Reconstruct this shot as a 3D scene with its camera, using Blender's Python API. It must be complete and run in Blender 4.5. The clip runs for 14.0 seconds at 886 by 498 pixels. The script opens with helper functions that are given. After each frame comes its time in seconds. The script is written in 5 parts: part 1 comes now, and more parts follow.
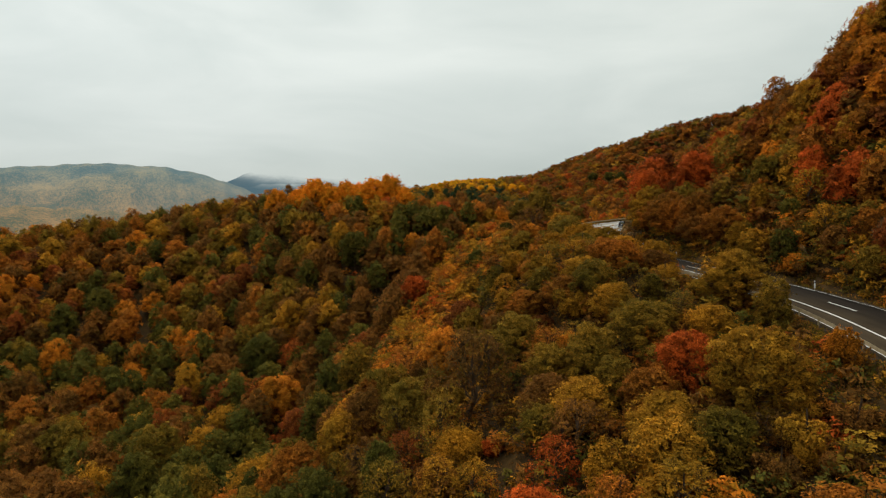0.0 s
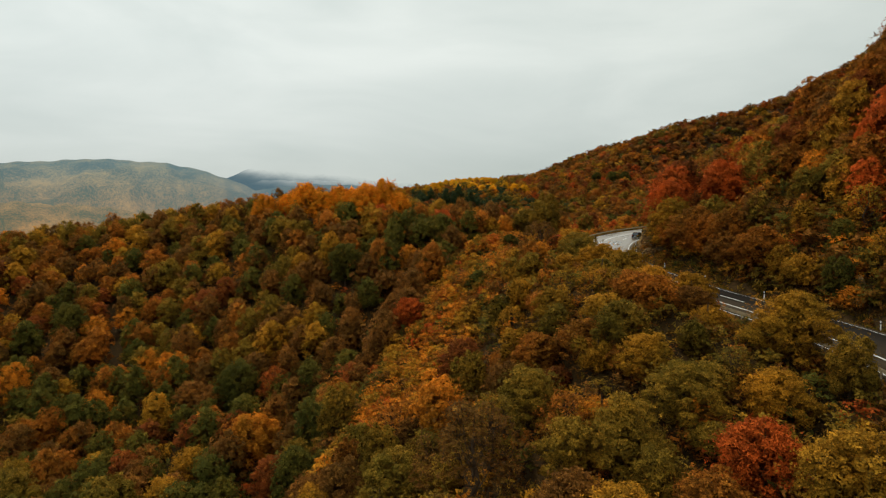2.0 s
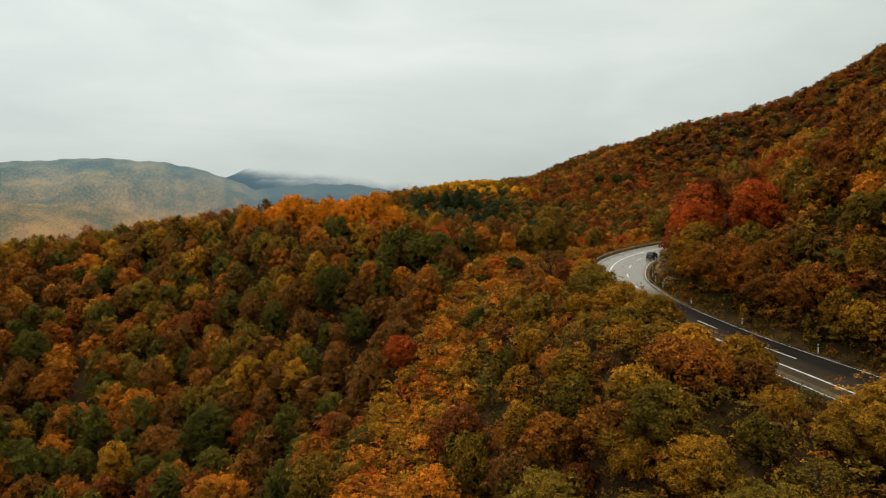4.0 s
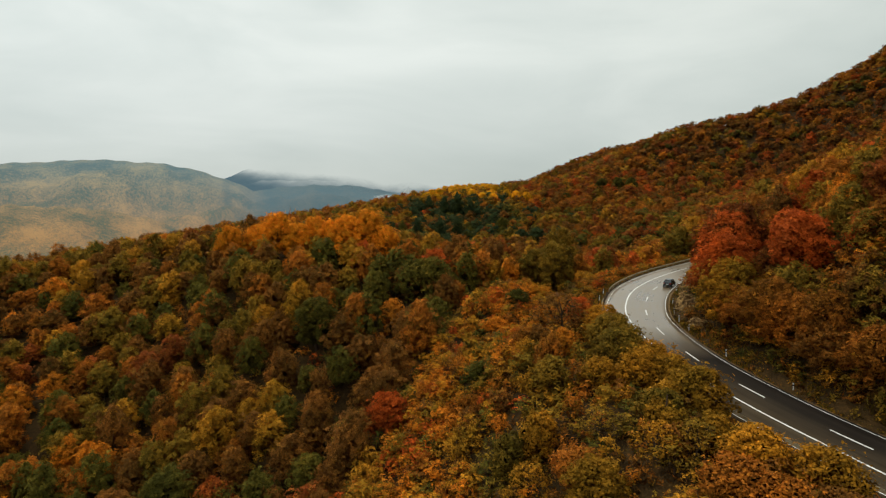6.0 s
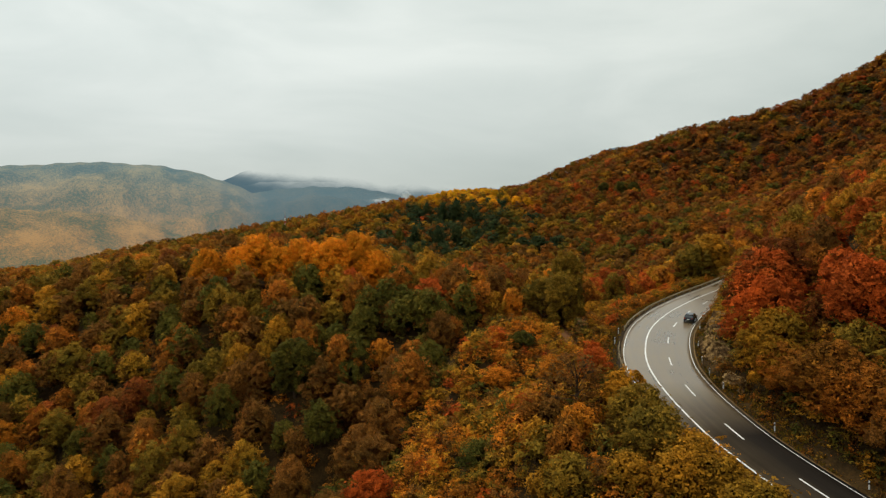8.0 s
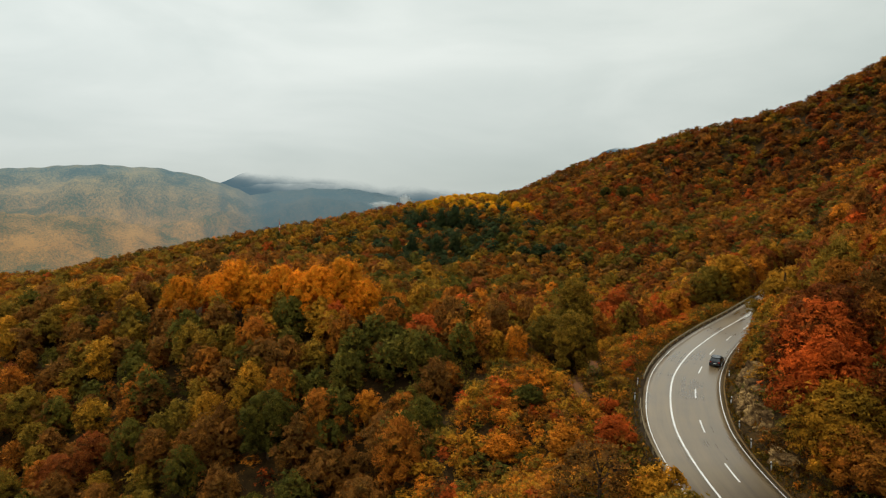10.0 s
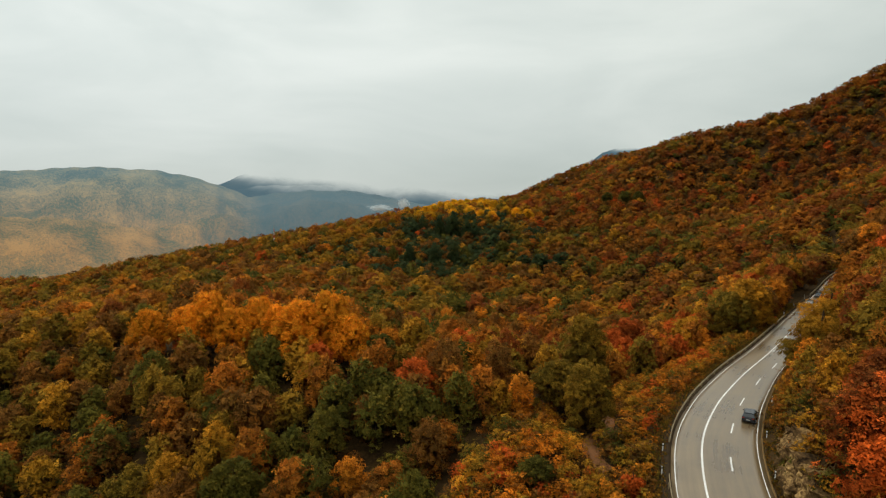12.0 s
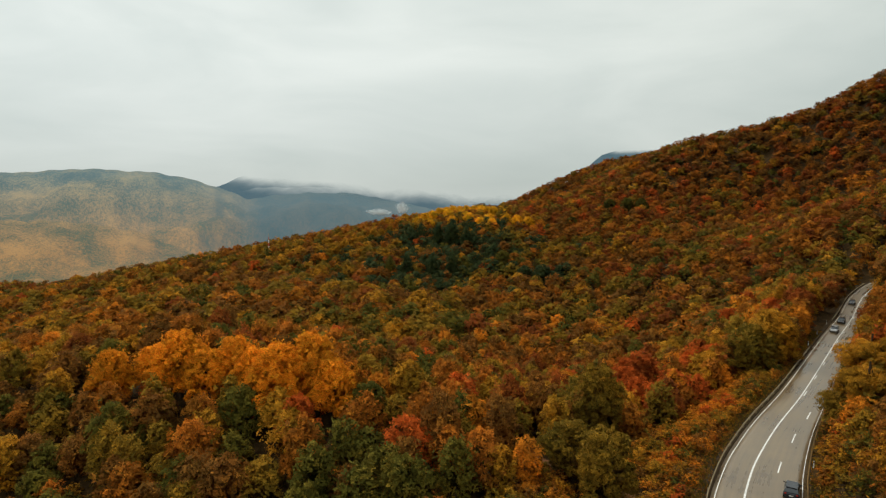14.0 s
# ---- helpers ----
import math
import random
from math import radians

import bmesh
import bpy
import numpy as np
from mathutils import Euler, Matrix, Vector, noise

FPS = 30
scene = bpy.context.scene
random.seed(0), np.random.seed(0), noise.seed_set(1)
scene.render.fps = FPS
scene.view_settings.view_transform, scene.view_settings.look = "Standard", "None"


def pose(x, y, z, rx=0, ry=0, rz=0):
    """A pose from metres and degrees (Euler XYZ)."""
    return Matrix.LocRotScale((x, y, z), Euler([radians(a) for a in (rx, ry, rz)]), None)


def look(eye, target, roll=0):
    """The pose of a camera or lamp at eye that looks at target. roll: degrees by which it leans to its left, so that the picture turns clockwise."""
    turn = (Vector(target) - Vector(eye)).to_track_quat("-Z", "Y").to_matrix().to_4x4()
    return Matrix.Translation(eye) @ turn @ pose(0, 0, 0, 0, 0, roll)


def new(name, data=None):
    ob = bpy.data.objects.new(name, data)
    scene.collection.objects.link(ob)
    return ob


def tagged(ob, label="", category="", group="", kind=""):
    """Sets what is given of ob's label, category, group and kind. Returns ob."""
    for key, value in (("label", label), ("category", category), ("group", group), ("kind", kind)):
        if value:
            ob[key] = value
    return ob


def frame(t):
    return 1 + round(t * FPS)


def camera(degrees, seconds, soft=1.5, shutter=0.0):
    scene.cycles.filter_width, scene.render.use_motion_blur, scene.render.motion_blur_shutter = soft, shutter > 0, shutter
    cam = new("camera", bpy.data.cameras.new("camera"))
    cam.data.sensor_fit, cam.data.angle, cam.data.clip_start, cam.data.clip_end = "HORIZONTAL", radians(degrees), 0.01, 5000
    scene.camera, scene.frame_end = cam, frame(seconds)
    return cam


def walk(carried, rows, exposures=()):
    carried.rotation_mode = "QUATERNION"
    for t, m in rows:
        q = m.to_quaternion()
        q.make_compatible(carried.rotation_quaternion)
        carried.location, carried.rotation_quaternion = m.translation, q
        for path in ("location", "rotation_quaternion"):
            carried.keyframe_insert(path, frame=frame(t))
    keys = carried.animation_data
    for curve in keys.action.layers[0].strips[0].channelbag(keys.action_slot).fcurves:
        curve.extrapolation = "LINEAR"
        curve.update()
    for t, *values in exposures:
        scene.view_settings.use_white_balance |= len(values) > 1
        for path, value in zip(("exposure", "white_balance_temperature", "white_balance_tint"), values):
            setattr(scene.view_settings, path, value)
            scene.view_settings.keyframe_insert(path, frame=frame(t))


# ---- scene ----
cam = camera(74.0, 14.0, 1.25)
PATH = [
    (0, (0.052, -0.089, 39.961), (-1.467, 99.531, 31.557), 0.47),
    (0.5, (0.117, 2.951, 40.546), (-1.439, 102.555, 31.954), 0.56),
    (1, (0.193, 6.025, 41.231), (-1.396, 105.616, 32.486), 0.62),
    (1.5, (0.279, 9.129, 42.005), (-1.337, 108.711, 33.135), 0.68),
    (2, (0.375, 12.262, 42.855), (-1.265, 111.836, 33.886), 0.71),
    (2.5, (0.479, 15.420, 43.771), (-1.180, 114.989, 34.726), 0.74),
    (3, (0.591, 18.600, 44.743), (-1.083, 118.166, 35.642), 0.75),
    (3.7, (0.758, 23.084, 46.178), (-0.929, 122.647, 37.026), 0.75),
    (4.4, (0.938, 27.597, 47.682), (-0.754, 127.159, 38.505), 0.73),
    (5.5, (1.238, 34.730, 50.133), (-0.447, 134.293, 40.957), 0.67),
    (6, (1.380, 37.981, 51.269), (-0.296, 137.544, 42.104), 0.63),
    (6.5, (1.524, 41.233, 52.411), (-0.140, 140.798, 43.263), 0.59),
    (7, (1.670, 44.483, 53.557), (0.021, 144.049, 44.428), 0.55),
    (7.5, (1.817, 47.729, 54.701), (0.186, 147.296, 45.596), 0.50),
    (8, (1.964, 50.966, 55.844), (0.353, 150.535, 46.764), 0.46),
    (8.8, (2.197, 56.122, 57.662), (0.623, 155.694, 48.626), 0.38),
    (9.6, (2.425, 61.237, 59.469), (0.892, 160.812, 50.480), 0.31),
    (10.5, (2.672, 66.927, 61.492), (1.189, 166.507, 52.561), 0.25),
    (11, (2.803, 70.051, 62.615), (1.349, 169.636, 53.720), 0.22),
    (11.5, (2.928, 73.146, 63.742), (1.503, 172.737, 54.886), 0.20),
    (12, (3.048, 76.208, 64.877), (1.651, 175.805, 56.064), 0.18),
    (12.5, (3.161, 79.234, 66.024), (1.792, 178.840, 57.260), 0.18),
    (13, (3.266, 82.220, 67.189), (1.924, 181.837, 58.482), 0.19),
    (13.5, (3.362, 85.164, 68.378), (2.046, 184.794, 59.738), 0.21),
    (14, (3.450, 88.061, 69.600), (2.156, 187.708, 61.036), 0.24),
]
walk(cam, [(t, look(eye, target, roll)) for t, eye, target, roll in PATH])

# ---------------------------------------------------------------- light
# Overcast autumn day: a bright cloud layer over a thin Nishita sky, one wide weak sun.
SUN_ELEVATION, SUN_ROTATION = radians(48), radians(-35)
world = bpy.data.worlds.new("overcast_sky")
scene.world = world
world.use_nodes = True
wn, wl = world.node_tree.nodes, world.node_tree.links
wn.clear()


def wnode(kind, **values):
    n = wn.new(kind)
    for k, v in values.items():
        n.inputs[k].default_value = v
    return n


sky = wn.new("ShaderNodeTexSky")
sky.sky_type, sky.sun_disc = "NISHITA", False
sky.sun_elevation, sky.sun_rotation = SUN_ELEVATION, SUN_ROTATION
coords = wn.new("ShaderNodeTexCoord")
squash = wn.new("ShaderNodeMapping")
squash.inputs["Scale"].default_value = (1.0, 1.0, 3.4)
wl.new(coords.outputs["Generated"], squash.inputs["Vector"])
clouds = wnode("ShaderNodeTexNoise", Scale=2.2, Detail=5.0, Roughness=0.5, Distortion=0.5)
wl.new(squash.outputs["Vector"], clouds.inputs["Vector"])
cloud_tone = wn.new("ShaderNodeValToRGB")
cloud_tone.color_ramp.elements[0].position, cloud_tone.color_ramp.elements[0].color = 0.32, (0.78, 0.81, 0.805, 1)
cloud_tone.color_ramp.elements[1].position, cloud_tone.color_ramp.elements[1].color = 0.72, (1.0, 1.0, 0.99, 1)
wl.new(clouds.outputs["Fac"], cloud_tone.inputs["Fac"])
parts_xyz = wn.new("ShaderNodeSeparateXYZ")
wl.new(coords.outputs["Generated"], parts_xyz.inputs["Vector"])
rise = wn.new("ShaderNodeValToRGB")
for e, (p, c) in zip(rise.color_ramp.elements, ((0.0, (0.68, 0.73, 0.705, 1)), (1.0, (1.5, 1.54, 1.5, 1)))):
    e.position, e.color = p, c
for p, c in ((0.07, (0.76, 0.81, 0.785, 1)), (0.22, (0.93, 0.98, 0.945, 1)), (0.42, (1.0, 1.05, 1.01, 1))):
    rise.color_ramp.elements.new(p).color = c
wl.new(parts_xyz.outputs["Z"], rise.inputs["Fac"])
layer = wn.new("ShaderNodeMix")
layer.data_type, layer.blend_type = "RGBA", "MULTIPLY"
layer.inputs[0].default_value = 1.0
wl.new(rise.outputs["Color"], layer.inputs[6])
wl.new(cloud_tone.outputs["Color"], layer.inputs[7])
side = wn.new("ShaderNodeValToRGB")
for e, (p, c) in zip(side.color_ramp.elements, ((0.22, (1.0, 1.0, 1.0, 1)), (0.85, (0.83, 0.835, 0.815, 1)))):
    e.position, e.color = p, c
across = wn.new("ShaderNodeMath")
across.operation = "MULTIPLY_ADD"
across.inputs[1].default_value, across.inputs[2].default_value = 0.5, 0.5
wl.new(parts_xyz.outputs["X"], across.inputs[0])
wl.new(across.outputs[0], side.inputs["Fac"])
layer_side = wn.new("ShaderNodeMix")
layer_side.data_type, layer_side.blend_type = "RGBA", "MULTIPLY"
layer_side.inputs[0].default_value = 1.0
wl.new(layer.outputs[2], layer_side.inputs[6])
wl.new(side.outputs["Color"], layer_side.inputs[7])
thin = wnode("ShaderNodeBackground", Strength=0.05)
wl.new(sky.outputs["Color"], thin.inputs["Color"])
veil = wnode("ShaderNodeBackground", Strength=1.0)
wl.new(layer_side.outputs[2], veil.inputs["Color"])
both = wnode("ShaderNodeMixShader", Fac=0.93)
wl.new(thin.outputs[0], both.inputs[1])
wl.new(veil.outputs[0], both.inputs[2])
out = wn.new("ShaderNodeOutputWorld")
wl.new(both.outputs[0], out.inputs["Surface"])

sun = new("sun", bpy.data.lights.new("sun", "SUN"))
sun.data.energy, sun.data.angle, sun.data.color = 1.55, radians(25), (1.0, 0.94, 0.84)
sun.matrix_world = look((0, 0, 300), (0.35 * 100, -0.5 * 100, 300 - 95))


# ---------------------------------------------------------------- materials
def principled(name, rough=0.8, metal=0.0, spec=0.3):
    m = bpy.data.materials.new(name)
    m.use_nodes = True
    b = m.node_tree.nodes["Principled BSDF"]
    b.inputs["Roughness"].default_value = rough
    b.inputs["Metallic"].default_value = metal
    b.inputs["Specular IOR Level"].default_value = spec
    return m, m.node_tree.nodes, m.node_tree.links, b


def noise_node(nodes, links, scale, detail=4.0, rough=0.55, vector=None):
    n = nodes.new("ShaderNodeTexNoise")
    n.inputs["Scale"].default_value, n.inputs["Detail"].default_value, n.inputs["Roughness"].default_value = scale, detail, rough
    if vector is not None:
        links.new(vector, n.inputs["Vector"])
    return n


def ramp_node(nodes, links, fac, stops):
    r = nodes.new("ShaderNodeValToRGB")
    r.color_ramp.elements[0].position, r.color_ramp.elements[0].color = stops[0][0], (*stops[0][1], 1)
    r.color_ramp.elements[1].position, r.color_ramp.elements[1].color = stops[-1][0], (*stops[-1][1], 1)
    for p, c in stops[1:-1]:
        r.color_ramp.elements.new(p).color = (*c, 1)
    links.new(fac, r.inputs["Fac"])
    return r


def mix_colour(nodes, links, fac, a, b, blend="MIX"):
    n = nodes.new("ShaderNodeMix")
    n.data_type, n.blend_type = "RGBA", blend
    for socket, v in ((n.inputs[0], fac), (n.inputs[6], a), (n.inputs[7], b)):
        if isinstance(v, (int, float)):
            socket.default_value = v
        elif isinstance(v, tuple):
            socket.default_value = (*v, 1)
        else:
            links.new(v, socket)
    return n.outputs[2]


def position(nodes):
    return nodes.new("ShaderNodeNewGeometry").outputs["Position"]


def bump(nodes, links, bsdf, height, strength, distance):
    b = nodes.new("ShaderNodeBump")
    b.inputs["Strength"].default_value, b.inputs["Distance"].default_value = strength, distance
    links.new(height, b.inputs["Height"])
    links.new(b.outputs["Normal"], bsdf.inputs["Normal"])


def mottled(name, stops, scale, rough=0.85, spec=0.25, relief=0.0, fine=9.0, metal=0.0):
    """A plain material with two scales of variation and fine relief, in world metres."""
    m, n, l, b = principled(name, rough, metal, spec)
    p = position(n)
    big, small = noise_node(n, l, scale, 5, 0.6, p), noise_node(n, l, scale * fine, 3, 0.6, p)
    fac = mix_colour(n, l, 0.4, big.outputs["Fac"], small.outputs["Fac"])
    l.new(ramp_node(n, l, fac, stops).outputs["Color"], b.inputs["Base Color"])
    if relief:
        bump(n, l, b, small.outputs["Fac"], 0.6, relief)
    return m


def foliage(name, mid, cell, keep, contrast=1.0, blend=0.4):
    """Leafy sprays: cells of leaves with gaps between them, a tone for each leaf and spray, drifts of colour over the crown, some light let through."""
    m, n, l, b = principled(name, 0.85, 0.0, 0.03)
    geo = n.new("ShaderNodeNewGeometry")
    shade_leaf, turned = (0.040, 0.036, 0.010), (0.40, 0.175, 0.015)
    dark = tuple(c * (1 - 0.45 * contrast) * (1 - blend) + g * blend for c, g in zip(mid, shade_leaf))
    light = tuple(min(0.85, c * (1 + 0.4 * contrast) * (1 - 0.5 * blend) + g * 0.5 * blend) for c, g in zip(mid, turned))
    accent = tuple(min(0.85, c * (1 + 0.8 * contrast) * (1 - blend) + g * 1.25 * blend) for c, g in zip(mid, turned))
    spray = ramp_node(n, l, geo.outputs["Random Per Island"], ((0.0, dark), (0.45, mid), (0.9, light), (1.0, accent)))
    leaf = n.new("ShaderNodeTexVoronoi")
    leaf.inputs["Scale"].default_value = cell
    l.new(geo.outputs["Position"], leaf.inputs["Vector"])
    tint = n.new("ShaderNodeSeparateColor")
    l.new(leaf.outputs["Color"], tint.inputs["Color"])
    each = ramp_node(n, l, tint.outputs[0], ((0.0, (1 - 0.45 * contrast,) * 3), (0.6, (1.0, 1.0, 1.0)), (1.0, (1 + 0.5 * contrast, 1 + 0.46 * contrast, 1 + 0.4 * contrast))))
    drift = noise_node(n, l, 0.14, 3, 0.6, geo.outputs["Position"])
    tone = ramp_node(n, l, drift.outputs["Fac"], ((0.32, (0.62, 0.74, 0.8)), (0.5, (1, 1, 1)), (0.68, (1.34, 1.2, 1.0))))
    colour = mix_colour(n, l, 1.0, spray.outputs["Color"], tone.outputs["Color"], "MULTIPLY")
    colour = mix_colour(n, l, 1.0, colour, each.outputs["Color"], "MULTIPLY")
    info = n.new("ShaderNodeObjectInfo")
    own = ramp_node(n, l, info.outputs["Random"], ((0.0, (0.78, 0.80, 0.8)), (1.0, (1.2, 1.16, 1.1))))
    colour = mix_colour(n, l, 1.0, colour, own.outputs["Color"], "MULTIPLY")
    l.new(colour, b.inputs["Base Color"])
    thin = n.new("ShaderNodeBsdfTranslucent")
    l.new(colour, thin.inputs["Color"])
    # leaves turn to the light together: shaded mostly by the crown's outward direction
    outward, to_world, lean, joined = n.new("ShaderNodeAttribute"), n.new("ShaderNodeVectorTransform"), n.new("ShaderNodeVectorMath"), n.new("ShaderNodeVectorMath")
    outward.attribute_name = "facing"
    to_world.vector_type, to_world.convert_from, to_world.convert_to = "NORMAL", "OBJECT", "WORLD"
    l.new(outward.outputs["Vector"], to_world.inputs["Vector"])
    lean.operation, joined.operation = "MULTIPLY_ADD", "NORMALIZE"
    l.new(geo.outputs["Normal"], lean.inputs[0])
    lean.inputs[1].default_value = (0.2, 0.2, 0.2)
    l.new(to_world.outputs["Vector"], lean.inputs[2])
    l.new(lean.outputs["Vector"], joined.inputs[0])
    l.new(joined.outputs["Vector"], b.inputs["Normal"])
    mix = n.new("ShaderNodeMixShader")
    mix.inputs[0].default_value = 0.1
    l.new(b.outputs[0], mix.inputs[1])
    l.new(thin.outputs[0], mix.inputs[2])
    gap = n.new("ShaderNodeMath")
    gap.operation = "GREATER_THAN"
    gap.inputs[1].default_value = keep
    l.new(leaf.outputs["Distance"], gap.inputs[0])
    clear = n.new("ShaderNodeBsdfTransparent")
    cut = n.new("ShaderNodeMixShader")
    l.new(gap.outputs[0], cut.inputs[0])
    l.new(mix.outputs[0], cut.inputs[1])
    l.new(clear.outputs[0], cut.inputs[2])
    l.new(cut.outputs[0], n["Material Output"].inputs["Surface"])
    return m


TONES = {
    "rust": (0.275, 0.084, 0.010), "brown": (0.150, 0.060, 0.012), "orange": (0.50, 0.150, 0.011), "gold": (0.35, 0.157, 0.012),
    "yellow": (0.84, 0.36, 0.013), "olive": (0.180, 0.107, 0.012), "green": (0.078, 0.070, 0.011), "pine": (0.030, 0.048, 0.018),
    "red": (0.38, 0.066, 0.010), "maroon": (0.195, 0.046, 0.010), "amber": (0.90, 0.245, 0.012)}
PURE = ("yellow", "amber", "red", "pine")
BLEND = {"green": 0.14, "brown": 0.26, "maroon": 0.25, "olive": 0.32}


def leaf_set_of(ending, cell, keep, contrast):
    return {k: foliage(k + ending, c, cell, keep, contrast, 0.1 if k in PURE else BLEND.get(k, 0.42)) for k, c in TONES.items()}


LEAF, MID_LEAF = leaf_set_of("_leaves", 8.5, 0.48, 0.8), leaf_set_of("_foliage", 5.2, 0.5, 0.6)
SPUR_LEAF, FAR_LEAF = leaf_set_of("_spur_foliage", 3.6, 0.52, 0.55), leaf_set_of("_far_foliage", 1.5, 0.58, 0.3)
BARK = mottled("grey_brown_bark", ((0.3, (0.028, 0.018, 0.010)), (0.7, (0.085, 0.052, 0.030))), 2.0, 0.95, 0.05, 0.02)
LITTER = mottled("leaf_litter_ground", ((0.3, (0.014, 0.009, 0.004)), (0.5, (0.040, 0.023, 0.008)), (0.72, (0.095, 0.050, 0.014))), 0.5, 0.95, 0.05, 0.25, 7)
ROCK = mottled("weathered_limestone", ((0.38, (0.020, 0.012, 0.006)), (0.5, (0.11, 0.062, 0.024)), (0.66, (0.46, 0.29, 0.11))), 0.45, 0.95, 0.04, 0.2, 6)
PAINT = mottled("worn_white_road_paint", ((0.2, (0.45, 0.44, 0.40)), (0.6, (0.76, 0.75, 0.71))), 0.6, 0.5, 0.4)
STEEL = mottled("weathered_galvanised_steel", ((0.3, (0.20, 0.150, 0.080)), (0.7, (0.46, 0.365, 0.215))), 1.2, 0.75, 0.3, 0.0, 9, 0.1)
WHITE_PLASTIC = mottled("dirty_white_plastic", ((0.2, (0.55, 0.54, 0.50)), (0.6, (0.80, 0.79, 0.75))), 3.0, 0.5, 0.4)
BLACK_PLASTIC = mottled("black_plastic", ((0.2, (0.012, 0.012, 0.012)), (0.7, (0.03, 0.03, 0.03))), 4.0, 0.5, 0.4)
VERGE = mottled("wet_gravel_verge", ((0.25, (0.020, 0.013, 0.007)), (0.75, (0.062, 0.040, 0.020))), 0.8, 0.9, 0.06, 0.05)
KERB = mottled("mossy_concrete_channel", ((0.25, (0.075, 0.042, 0.016)), (0.75, (0.21, 0.130, 0.050))), 0.5, 0.9, 0.08, 0.02)
DIRT = mottled("bare_earth_track", ((0.25, (0.085, 0.034, 0.012)), (0.75, (0.22, 0.092, 0.032))), 0.4, 0.9, 0.15, 0.06)


def asphalt_material():
    """Damp, worn asphalt; below the bend darker, most in the two uphill lanes: fresh surfacing, with weaker reflection
    painted in.
    """
    m, n, l, b = principled("wet_asphalt", 0.3, 0.0, 0.5)
    uv = n.new("ShaderNodeUVMap")
    stretch = n.new("ShaderNodeMapping")
    stretch.inputs["Scale"].default_value = (1.0, 0.045, 1.0)
    l.new(uv.outputs["UV"], stretch.inputs["Vector"])
    streak = noise_node(n, l, 1.1, 5, 0.6, stretch.outputs["Vector"])
    patch = noise_node(n, l, 0.12, 4, 0.6, position(n))
    grain = noise_node(n, l, 28.0, 2, 0.6, position(n))
    fac = mix_colour(n, l, 0.45, streak.outputs["Fac"], patch.outputs["Fac"])
    worn = ramp_node(n, l, fac, ((0.34, (0.098, 0.064, 0.031)), (0.5, (0.172, 0.119, 0.060)), (0.66, (0.235, 0.168, 0.088))))
    # dark mix: fresh surfacing plus lost sky reflection put into the colour
    dark_below_bend = ramp_node(n, l, fac, ((0.34, (0.010, 0.0075, 0.0055)), (0.66, (0.024, 0.018, 0.013))))
    sides = n.new("ShaderNodeSeparateXYZ")
    l.new(uv.outputs["UV"], sides.inputs["Vector"])
    lane, reach, both_ways = n.new("ShaderNodeMapRange"), n.new("ShaderNodeMapRange"), n.new("ShaderNodeMath")
    for node, low, high, a, b2 in ((lane, -0.3, 4.4, 0.74, 1.0), (reach, float(at_y(111)), float(at_y(127)), 1.0, 0.0)):
        for k, v in (("From Min", low), ("From Max", high), ("To Min", a), ("To Max", b2)):
            node.inputs[k].default_value = v
    l.new(sides.outputs["X"], lane.inputs["Value"])
    l.new(sides.outputs["Y"], reach.inputs["Value"])
    both_ways.operation = "MULTIPLY"
    l.new(lane.outputs["Result"], both_ways.inputs[0])
    l.new(reach.outputs["Result"], both_ways.inputs[1])
    colour = mix_colour(n, l, both_ways.outputs[0], worn.outputs["Color"], dark_below_bend.outputs["Color"])
    l.new(mix_colour(n, l, 0.18, colour, grain.outputs["Color"], "MULTIPLY"), b.inputs["Base Color"])
    gloss = ramp_node(n, l, fac, ((0.3, (0.20, 0.20, 0.20)), (0.7, (0.42, 0.42, 0.42))))
    l.new(mix_colour(n, l, reach.outputs["Result"], gloss.outputs["Color"], (0.75, 0.75, 0.75)), b.inputs["Roughness"])
    film_of_water, sheen = n.new("ShaderNodeMapRange"), n.new("ShaderNodeMapRange")
    film_of_water.inputs["To Min"].default_value, film_of_water.inputs["To Max"].default_value = 0.38, 0.0
    sheen.inputs["To Min"].default_value, sheen.inputs["To Max"].default_value = 0.5, 0.06
    l.new(reach.outputs["Result"], film_of_water.inputs["Value"])
    l.new(reach.outputs["Result"], sheen.inputs["Value"])
    l.new(film_of_water.outputs["Result"], b.inputs["Coat Weight"])
    l.new(sheen.outputs["Result"], b.inputs["Specular IOR Level"])
    b.inputs["Coat Roughness"].default_value = 0.22
    bump(n, l, b, grain.outputs["Fac"], 0.25, 0.01)
    return m



